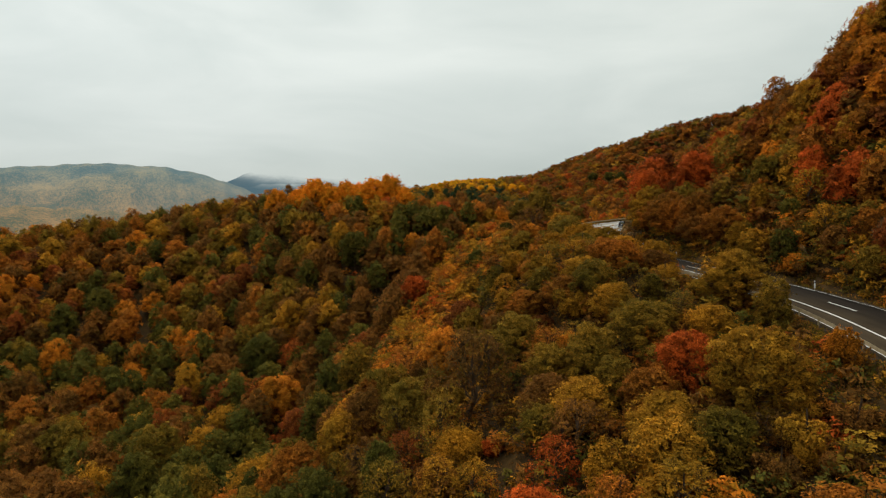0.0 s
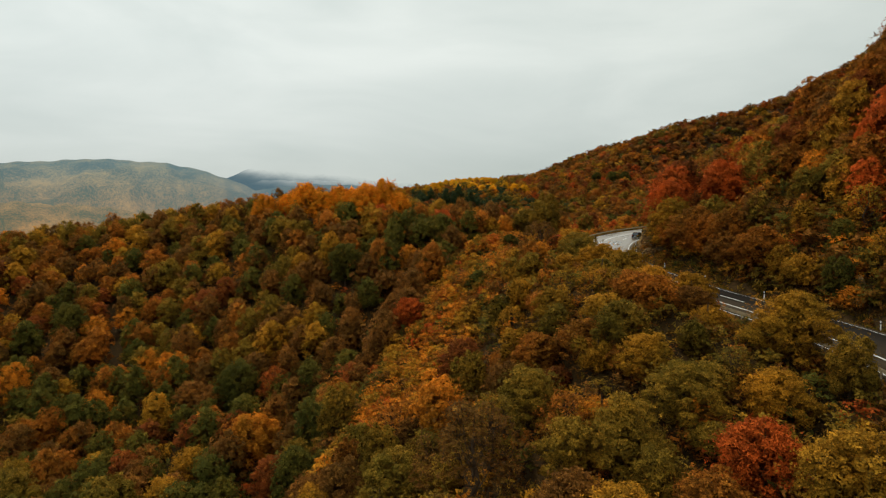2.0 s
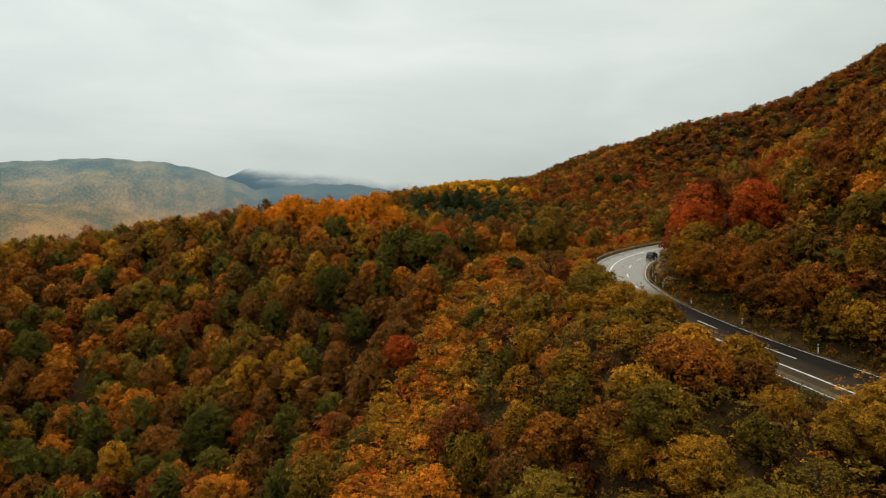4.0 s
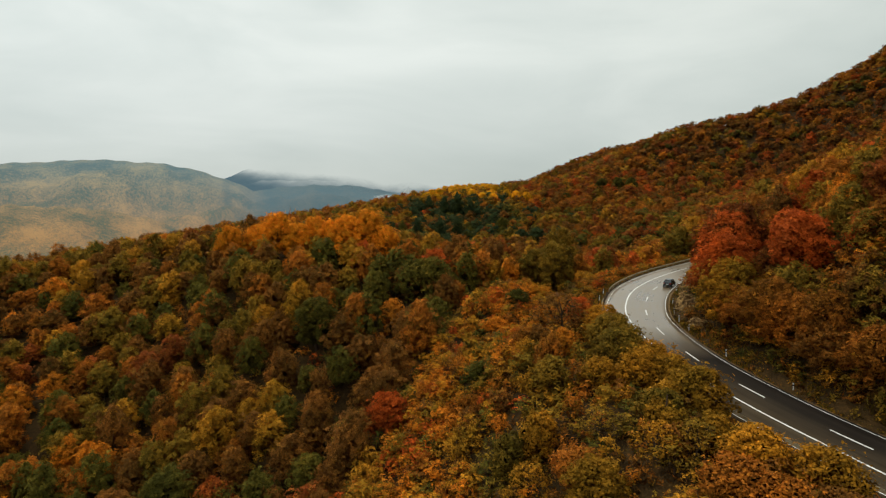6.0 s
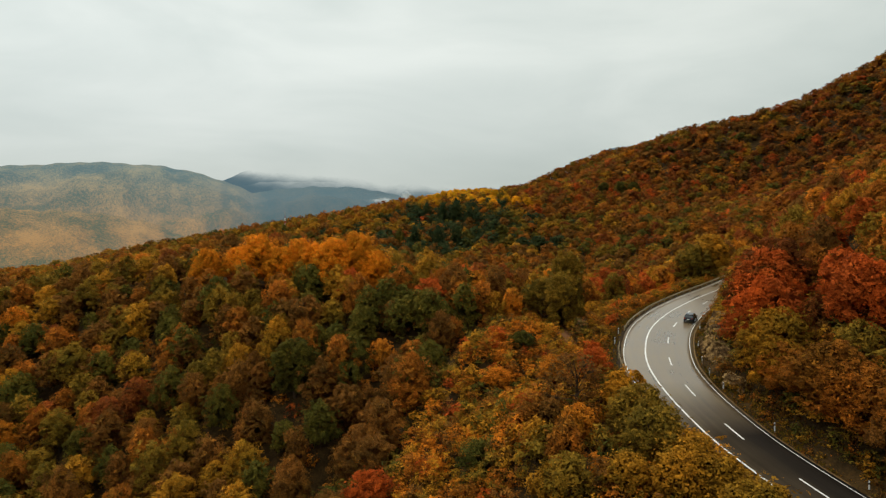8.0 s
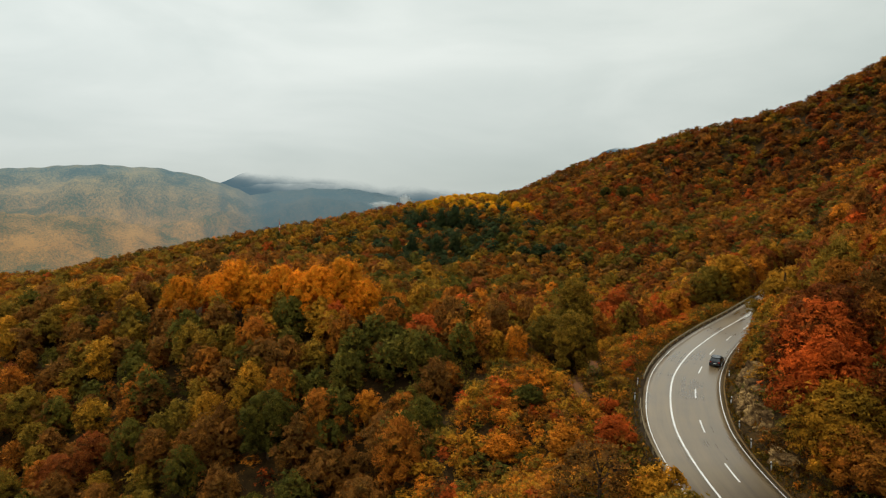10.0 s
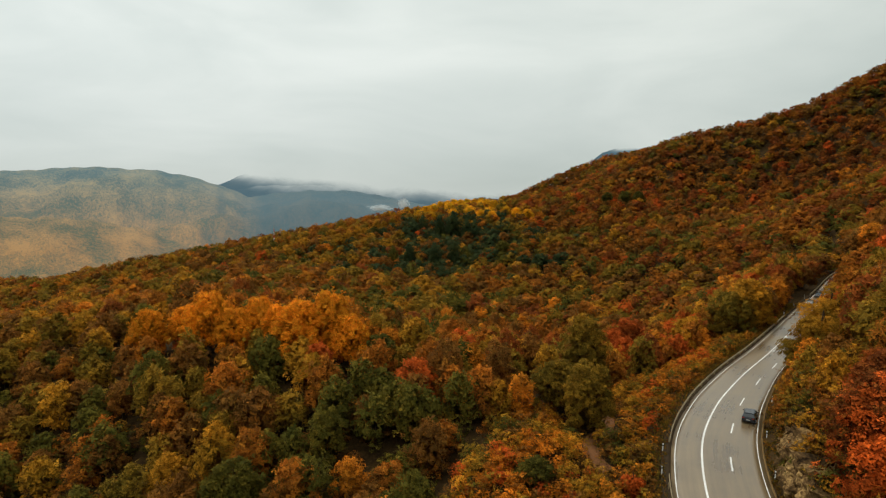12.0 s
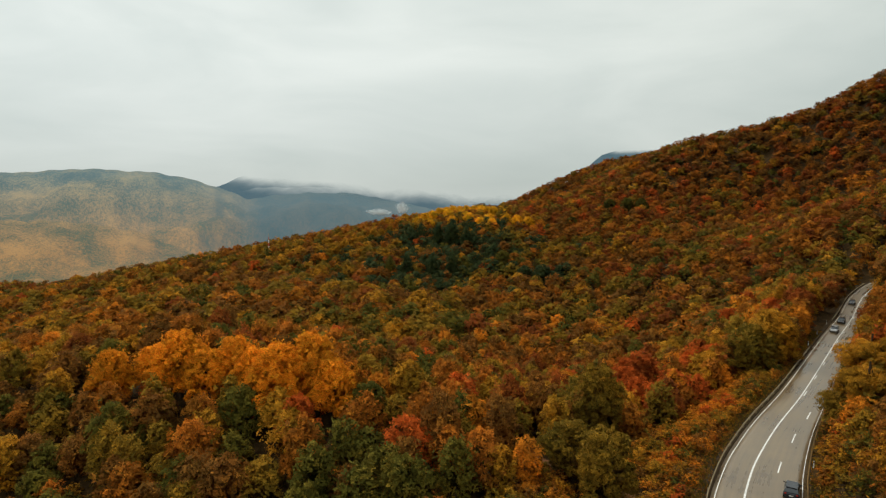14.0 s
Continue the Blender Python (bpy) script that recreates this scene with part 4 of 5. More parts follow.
ur = rng.uniform(0.7, 1.7, len(ux)) * np.where((uoff > 0) & (uoff < 30), 1.25, 1.0)
ur = np.where(uoff < 0, np.minimum(ur, 0.75 * np.clip(-uoff - 4.75, 0.4, 3)), ur)
cx, cy = scatter(20, 190, 30, 270, 1.5, rng)
coff = road_offset(cx, cy)[0]
ok = in_sector(cx, cy, 4) & (coff > 7.9) & (coff < 17) & ~((np.abs(cy - 143) < 14) & (coff < 11.8) & (rng.random(len(cx)) < 0.7))
ux, uy = np.concatenate([ux, cx[ok]]), np.concatenate([uy, cy[ok]])
ur = np.concatenate([ur, rng.uniform(1.0, 2.1, int(ok.sum())) * np.clip((coff[ok] - 6.9) / 4, 0.42, 1.0)])
gx, gy = scatter(-75, 12, 90, 172, 3.4, rng)
ok = clear_of_road(gx, gy, -9, 12) & in_sector(gx, gy) & off_track(gx, gy, 2.6)
ux, uy = np.concatenate([ux, gx[ok]]), np.concatenate([uy, gy[ok]])
ur = np.concatenate([ur, rng.uniform(1.1, 2.0, int(ok.sum()))])
uw = np.array([{"olive": 3.0, "gold": 2.0, "brown": 3.0, "rust": 2.6, "green": 1.6, "orange": 0.7, "red": 0.3}.get(k, 0.0) for k in ALL])
uc = rng.choice(len(ALL), len(ux), p=uw / uw.sum())
under = woods("undergrowth", ux, uy, uc, ur, ur * rng.uniform(1.1, 2.2, len(ux)), 48, 0.44, rng, "low brown and olive shrubs and dry grass beside the road", 10)
under["category"] = "undergrowth"


# Fallen leaves, dead fern and grass blades over the near ground.
lx, ly = rng.uniform(-45, 95, 80000), rng.uniform(14, 225, 80000)
loff = road_offset(lx, ly)[0]
ok = in_sector(lx, ly, 4) & ((loff < -4.95) | (loff > 8.4)) & ((np.abs(loff) < 24) | (ly < 115))
lx, ly = lx[ok], ly[ok]
lean = rng.normal(size=(len(lx), 3)) * np.array([0.8, 0.8, 0.25]) + np.array([0, 0, 0.7])
spots = np.column_stack([lx, ly, ground_height(lx, ly) + rng.uniform(0.05, 0.4, len(lx))])
blades = leaf_cards(spots, lean, 0.5, rng, 1.8)
tagged(new("leaf_litter", soup("leaf_litter", blades, [MID_LEAF[k] for k in ("brown", "rust", "olive", "gold")], rng.choice(4, len(lx), p=[0.4, 0.25, 0.2, 0.15]))),
       "fallen leaves, dead fern and dry grass on the ground", "undergrowth", kind="stuff")


# Rough grass on both verges of the road.
gj = rng.integers(at_y(35), at_y(240), 26000)
gs = np.where(rng.random(26000) < 0.62, rng.uniform(7.35, 9.9, 26000) * widening(ROAD[gj, 1]), rng.uniform(-6.9, -4.15, 26000))
spots = ROAD[gj] + ROAD_SIDE[gj] * gs[:, None] + ROAD_DIR[gj] * rng.uniform(0, 1, 26000)[:, None]
tall = rng.uniform(0.1, 0.26, 26000)
lean = rng.normal(size=(26000, 3)) * np.array([1.0, 1.0, 0.15])
blades = leaf_cards(np.column_stack([spots, ground_height(spots[:, 0], spots[:, 1]) + tall]), lean, 0.42, rng, 1.6)
tagged(new("verge_grass", soup("verge_grass", blades, [MID_LEAF[k] for k in ("olive", "brown", "green", "gold")], rng.choice(4, 26000, p=[0.4, 0.25, 0.25, 0.1]))),
       "rough olive and brown grass along the road verges", "grass", kind="stuff")


def rock_mesh(seed, cuts=11):
    """An angular boulder: a ball cut flat by many planes, with rough faces."""
    r = random.Random(seed)
    bm = bmesh.new()
    bmesh.ops.create_icosphere(bm, subdivisions=3, radius=1.0)
    for _ in range(cuts):
        d = Vector((r.gauss(0, 1), r.gauss(0, 1), r.gauss(0, 0.8))).normalized()
        lim = r.uniform(0.45, 0.8)
        for v in bm.verts:
            over = v.co.dot(d) - lim
            if over > 0:
                v.co -= d * over * 0.95
    for v in bm.verts:
        v.co += v.co.normalized() * (noise.noise(v.co * 2.3 + Vector((seed, 0, 0))) * 0.09 + noise.noise(v.co * 6 + Vector((0, seed, 0))) * 0.04)
    me = bpy.data.meshes.new("rock")
    bm.to_mesh(me)
    bm.free()
    me.materials.append(ROCK)
    return me


ROCKS = [rock_mesh(k) for k in range(7)]


def rock(name, s, y, size, tall, label, group):
    j = at_y(y)
    x, yy = ROAD[j] + ROAD_SIDE[j] * s
    z = float(ground_height(np.array([x]), np.array([yy]))[0])
    ob = new(name, ROCKS[int(abs(s * 13 + y * 7)) % len(ROCKS)])
    ob.matrix_basis = pose(x, yy, z + size * tall * 0.25, 12 * math.sin(y), 14 * math.cos(s * 3 + y), y * 47 % 360) @ Matrix.Diagonal((size, size * 0.8, size * tall, 1))
    return tagged(ob, label, "rock", group)


rr = random.Random(5)


def rock_face(y0, y1, tall, seed, label):
    """A broken limestone face cut into the hill beside the road: tilted ledges with cracks, running back into the slope."""
    a, b, rows = at_y(y0), at_y(y1), 16
    verts, faces, cols = [], [], (b - a) * 2
    base = Vector((*(ROAD[a] + ROAD_SIDE[a] * 10), float(road_height(*ROAD[a]))))
    for i in range(cols + 1):
        f = a + (b - a) * i / cols
        j, w = int(f), f - int(f)
        j2 = min(j + 1, len(ROAD) - 1)
        p, side = ROAD[j] * (1 - w) + ROAD[j2] * w, ROAD_SIDE[j] * (1 - w) + ROAD_SIDE[j2] * w
        edge = min(1.0, 3.0 * i / cols, 3.0 * (cols - i) / cols) ** 0.6
        top = tall * edge * (0.8 + 0.35 * noise.noise(Vector((i * 0.13, seed, 0))))
        for k in range(rows + 1):
            h = -0.4 + (top + 0.4) * min(1.0, k / (rows - 3))
            q = Vector((i * 0.35, h * 1.1 + i * 0.12, seed))
            ledge = (h * 1.3 + i * 0.09 + noise.noise(q * 0.7)) % 1.0
            s = 8.55 + 0.3 * h + 0.75 * noise.noise(q * 0.55) + 0.4 * noise.noise(q * 1.7) - 0.42 * ledge + max(0, k - rows + 3) * 1.3 + (1 - edge) * 1.6
            x, y = p + side * s
            verts.append((x - base.x, y - base.y, float(road_height(x, y)) + h + 0.25 * noise.noise(q * 1.3) - max(0, k - rows + 2) * 0.5 - base.z))
    for i in range(cols):
        for k in range(rows):
            n0 = i * (rows + 1) + k
            faces.append((n0, n0 + 1, n0 + rows + 2, n0 + rows + 1))
    ob = new("rock_outcrop", mesh_from("rock_outcrop", verts, faces, ROCK))
    ob.matrix_basis = Matrix.Translation(base)
    return tagged(ob, label, "rock", "rocks in the cutting")


rock_face(121, 131, 2.4, 3.0, "low broken limestone face in the road cutting")
rock_face(129, 159, 5.4, 9.0, "tall pale limestone face in the road cutting")
rock("rock_outcrop", 16.5, 73, 2.1, 1.5, "pale limestone crag on the bank above the lower road", "rocks in the cutting")
rock("rock_outcrop", 18.0, 76, 1.5, 1.3, "pale limestone crag on the bank above the lower road", "rocks in the cutting")
for y in np.arange(122, 158, 2.4):
    rock("stone", rr.uniform(8.4, 9.3), y + rr.uniform(-0.8, 0.8), rr.uniform(0.18, 0.5), rr.uniform(0.6, 1.0), "pale fallen stone at the foot of the rock face", "rocks in the cutting")
for y in np.arange(64, 95, 2.6):
    rock("rock_outcrop", rr.uniform(11.5, 19), y + rr.uniform(-1, 1), rr.uniform(0.5, 1.6), rr.uniform(0.7, 1.2), "grey limestone boulder on the bank above the road", "rocks in the cutting")
for y in np.arange(150, 214, 1.5):
    rock("stone", rr.uniform(-9.4, -6.7), y + rr.uniform(-0.7, 0.7), rr.uniform(0.25, 0.75), rr.uniform(0.5, 0.9), "pale stone lying on the embankment below the road", "stones on the embankment")

# ---------------------------------------------------------------- dirt track
track_v, track_f = [], []
for k, (p, d) in enumerate(zip(TRACK, np.gradient(TRACK, axis=0))):
    side = np.array([d[1], -d[0]]) / (np.hypot(*d) + 1e-9)
    for w in (-1.0, -0.6, 0.0, 0.6, 1.0):
        x, y = p + side * w
        dip = 0.05 if abs(abs(w) - 0.6) < 0.1 else 0.0
        track_v.append((x, y, float(ground_height(np.array([x]), np.array([y]))[0]) + 0.16 - dip - 0.1 * (abs(w) > 0.9)))
    if k:
        for i in range(4):
            track_f.append(((k - 1) * 5 + i, (k - 1) * 5 + i + 1, k * 5 + i + 1, k * 5 + i))
tagged(new("dirt_track", mesh_from("dirt_track", track_v, track_f, DIRT, None, True)), "reddish bare-earth track leading off the road", "track", kind="structure")


# ---------------------------------------------------------------- guard rails and marker posts
def box_bm(cx, cy, cz, sx, sy, sz, bevel=0.0):
    bm = bmesh.new()
    bmesh.ops.create_cube(bm, size=1.0, matrix=Matrix.Translation((cx, cy, cz)) @ Matrix.Diagonal((sx, sy, sz, 1)))
    if bevel:
        bmesh.ops.bevel(bm, geom=list(bm.edges), offset=bevel, segments=2, affect="EDGES")
    return bm


RAIL_PROFILE = ((0.0, 0.44), (0.05, 0.49), (0.05, 0.54), (-0.01, 0.59), (-0.01, 0.61), (0.05, 0.66), (0.05, 0.71), (0.0, 0.76), (-0.03, 0.765), (-0.03, 0.43))


def guard_rail(y0, y1, s=-3.85):
    a, b = at_y(y0), at_y(y1)
    ob = new("guard_rail")
    ob.matrix_basis = pose(*ROAD[a], float(road_height(*ROAD[a])))
    base = Vector((*ROAD[a], float(road_height(*ROAD[a]))))
    verts, faces, n = [], [], len(RAIL_PROFILE)
    for j in range(a, b + 1):
        for du, dz in RAIL_PROFILE:
            x, y = ROAD[j] + ROAD_SIDE[j] * (s + du)
            verts.append((x - base.x, y - base.y, float(road_height(*(ROAD[j] + ROAD_SIDE[j] * s))) + dz - base.z))
    for j in range(b - a):
        for i in range(n):
            k = (i + 1) % n
            faces.append((j * n + i, j * n + k, (j + 1) * n + k, (j + 1) * n + i))
    faces += [tuple(range(n)), tuple(range((b - a) * n, (b - a + 1) * n))]
    beam = new("rail_beam", mesh_from("rail_beam", verts, faces, STEEL))
    beam.parent = ob
    for j in range(a + 1, b, 4):
        x, y = ROAD[j] + ROAD_SIDE[j] * (s - 0.12)
        p = new("rail_post", RAIL_POST)
        p.parent = ob
        p.matrix_basis = pose(x - base.x, y - base.y, float(road_height(x, y)) - base.z, 0, 0, math.degrees(math.atan2(ROAD_DIR[j, 1], ROAD_DIR[j, 0])))
    return tagged(ob, "weathered galvanised steel guard rail along the road edge", "guard rail", "guard rails")


RAIL_POST = bpy.data.meshes.new("rail_post")
bm = box_bm(0, 0, 0.12, 0.06, 0.14, 1.2, 0.012)
bm.to_mesh(RAIL_POST)
bm.free()
RAIL_POST.materials.append(STEEL)
for y0, y1 in ((20, 140), (148.5, 222), (252, 318)):
    guard_rail(y0, y1)


def marker_post(s, y):
    j = at_y(y)
    x, yy = ROAD[j] + ROAD_SIDE[j] * (s * widening(y) if s > 0 else s)
    ob = new("marker_post")
    ob.matrix_basis = pose(x, yy, float(road_height(x, yy)) - 0.25, 3 * math.sin(y), 3 * math.cos(y), math.degrees(math.atan2(ROAD_DIR[j, 1], ROAD_DIR[j, 0])))
    part("post", box_bm(0, 0, 0.6, 0.10, 0.13, 1.3, 0.025), WHITE_PLASTIC, ob)
    part("band", box_bm(0, 0, 1.0, 0.108, 0.138, 0.22, 0.02), BLACK_PLASTIC, ob, "black band with reflector")
    return tagged(ob, "white plastic roadside marker post with black band", "marker post", "marker posts")


for s, y in ((7.75, 62), (7.75, 74.5), (7.75, 87), (7.75, 99), (7.75, 112), (7.7, 124.5), (7.7, 130.5), (7.7, 136.5), (7.7, 145.5), (7.7, 157), (7.7, 170),
             (-4.6, 141.5), (-4.6, 146.8), (-4.6, 225), (-4.6, 236), (-4.6, 248)):
    marker_post(s, y)


# ---------------------------------------------------------------- cars
def car_paint(name, colour):
    m, n, l, b = principled(name, 0.25, 0.2, 0.5)
    dirt = noise_node(n, l, 3.0, 4, 0.6, position(n))
    l.new(ramp_node(n, l, dirt.outputs["Fac"], ((0.35, colour), (0.75, tuple(c * 0.7 + 0.015 for c in colour)))).outputs["Color"], b.inputs["Base Color"])
    b.inputs["Coat Weight"].default_value = 0.3
    return m


CAR_GLASS = principled("dark_car_glass", 0.06, 0.0, 0.6)[0]
CAR_GLASS.node_tree.nodes["Principled BSDF"].inputs["Base Color"].default_value = (0.02, 0.025, 0.027, 1)
TYRE = mottled("tyre_rubber", ((0.3, (0.012, 0.012, 0.012)), (0.7, (0.035, 0.033, 0.03))), 6.0, 0.8, 0.3)
RIM = mottled("alloy_rim", ((0.3, (0.35, 0.35, 0.36)), (0.7, (0.55, 0.55, 0.56))), 6.0, 0.35, 0.5, 0, 9, 0.8)
TAIL = mottled("red_tail_lamp", ((0.3, (0.25, 0.01, 0.008)), (0.7, (0.4, 0.02, 0.012))), 6.0, 0.2, 0.5)
LAMP = mottled("clear_head_lamp", ((0.3, (0.5, 0.5, 0.5)), (0.7, (0.75, 0.75, 0.72))), 6.0, 0.1, 0.6)
PLATE = mottled("pale_number_plate", ((0.3, (0.6, 0.6, 0.56)), (0.7, (0.72, 0.72, 0.68))), 8.0, 0.5, 0.4)
# side line of a hatchback: x from tail to nose, height of sill, waist and half width
SHELL = ((-2.05, 0.42, 0.78, 0.70), (-1.98, 0.30, 0.98, 0.80), (-1.5, 0.24, 1.00, 0.86), (-0.6, 0.22, 0.98, 0.88), (0.4, 0.22, 0.96, 0.88),
         (1.0, 0.24, 0.92, 0.87), (1.6, 0.26, 0.82, 0.82), (1.98, 0.32, 0.70, 0.72), (2.08, 0.42, 0.58, 0.60))
CABIN = ((-1.95, 1.00, 0.0), (-1.62, 1.36, 1.0), (-0.9, 1.46, 1.0), (0.05, 1.44, 1.0), (0.45, 1.32, 1.0), (1.05, 0.94, 0.0))


def loft(rows):
    bm = bmesh.new()
    rings = [[bm.verts.new(v) for v in row] for row in rows]
    for a, b in zip(rings, rings[1:]):
        for i in range(len(a)):
            k = (i + 1) % len(a)
            bm.faces.new((a[i], a[k], b[k], b[i]))
    bm.faces.new(rings[0][::-1])
    bm.faces.new(rings[-1])
    bmesh.ops.recalc_face_normals(bm, faces=list(bm.faces))
    return bm


def car(s, y, away, paint, label):
    j = at_y(y)
    x, yy = ROAD[j] + ROAD_SIDE[j] * s
    d = ROAD_DIR[j] * (1 if away else -1)
    ahead = ROAD[j] + d * 3 + ROAD_SIDE[j] * s
    pitch = math.degrees(math.atan2(float(road_height(*ahead)) - float(road_height(x, yy)), 3))
    ob = new("car")
    ob.matrix_basis = pose(x, yy, float(road_height(x, yy)) + 0.01, 0, 0, math.degrees(math.atan2(d[1], d[0]))) @ pose(0, 0, 0, 0, -pitch, 0)
    rows = []
    for px, lo, hi, w in SHELL:
        m = (lo + hi) / 2
        rows.append([(px, -w * 0.9, lo), (px, -w, m), (px, -w * 0.93, hi), (px, w * 0.93, hi), (px, w, m), (px, w * 0.9, lo)])
    bm = loft(rows)
    bmesh.ops.bevel(bm, geom=[e for e in bm.edges if e.calc_face_angle(0) > 0.5], offset=0.05, segments=2, affect="EDGES")
    body = part("body", bm, paint, ob)
    rows = []
    for px, hi, _ in CABIN:
        w = 0.80 if hi < 1.1 else 0.64
        rows.append([(px, -0.81, 0.93), (px, -w, hi), (px, w, hi), (px, 0.81, 0.93)])
    part("cabin_glass", loft(rows), CAR_GLASS, ob, "dark tinted windows")
    bm = box_bm(-0.62, 0, 1.455, 1.9, 1.18, 0.05, 0.02)
    part("roof", bm, paint, ob)
    for sx in (-1.25, 0.62):
        for sy in (-0.70, 0.70):
            bm = box_bm(0.5 * sx - 0.15, sy * 1.05, 1.18, 0.07, 0.05, 0.52)
            part("pillar", bm, paint, ob)
    for wx in (-1.28, 1.28):
        for wy in (-0.80, 0.80):
            bm = bmesh.new()
            bmesh.ops.create_cone(bm, cap_ends=True, segments=20, radius1=0.31, radius2=0.31, depth=0.2, matrix=Matrix.Translation((wx, wy, 0.31)) @ Matrix.Rotation(math.pi / 2, 4, "X"))
            wheel = part("wheel", bm, TYRE, ob)
            bm = bmesh.new()
            bmesh.ops.create_cone(bm, cap_ends=True, segments=16, radius1=0.2, radius2=0.17, depth=0.22, matrix=Matrix.Translation((wx, wy * 1.01, 0.31)) @ Matrix.Rotation(math.pi / 2, 4, "X"))
            part("rim", bm, RIM, wheel, "silver alloy rim")
    for wy in (-0.62, 0.62):
        part("tail_lamp", box_bm(-2.0, wy, 0.82, 0.1, 0.24, 0.2, 0.02), TAIL, ob, "red tail lamp")
        part("head_lamp", box_bm(1.93, wy * 0.95, 0.62, 0.16, 0.3, 0.14, 0.02), LAMP, ob, "clear head lamp")
        part("mirror", box_bm(0.72, wy * 1.52, 1.0, 0.14, 0.2, 0.12, 0.02), paint, ob)
    part("number_plate", box_bm(-2.06, 0, 0.62, 0.03, 0.5, 0.11, 0.005), PLATE, ob, "plain pale number plate")
    part("bumper", box_bm(-2.02, 0, 0.42, 0.12, 1.5, 0.16, 0.03), BLACK_PLASTIC, ob)
    return tagged(ob, label, "car")


car(4.85, 161.5, True, car_paint("dark_blue_car_paint", (0.008, 0.011, 0.018)), "dark blue-black hatchback driving up the wet road")
car(-1.65, 241, False, car_paint("silver_car_paint", (0.32, 0.32, 0.31)), "silver hatchback coming down the road")
car(-1.65, 251.8, False, car_paint("black_car_paint", (0.01, 0.01, 0.011)), "black hatchback behind the silver car on the road")
car(-1.65, 280, False, car_paint("dark_grey_car_paint", (0.03, 0.03, 0.032)), "dark grey car coming round the upper road")

# ---------------------------------------------------------------- mast and hut on the ridge
MAST_RED = mottled("red_mast_paint", ((0.3, (0.35, 0.04, 0.03)), (0.7, (0.5, 0.08, 0.05))), 1.0, 0.6)


def mast(x, y, height):
    z = float(ground_height(np.array([x]), np.array([y]))[0])
    ob = new("radio_mast")
    ob.matrix_basis = pose(x, y, z)
    for k in range(6):
        w = 0.9 - 0.1 * k
        part("mast_section", box_bm(0, 0, height * (k + 0.5) / 6, w, w, height / 6), MAST_RED if k % 2 else WHITE_PLASTIC, ob, "red section" if k % 2 else "white section")
    part("antenna", box_bm(0, 0, height + 1.5, 0.2, 0.2, 3.0), STEEL, ob)
    return tagged(ob, "small red and white radio mast on the wooded ridge", "mast")


mast(-147, 571, 15)


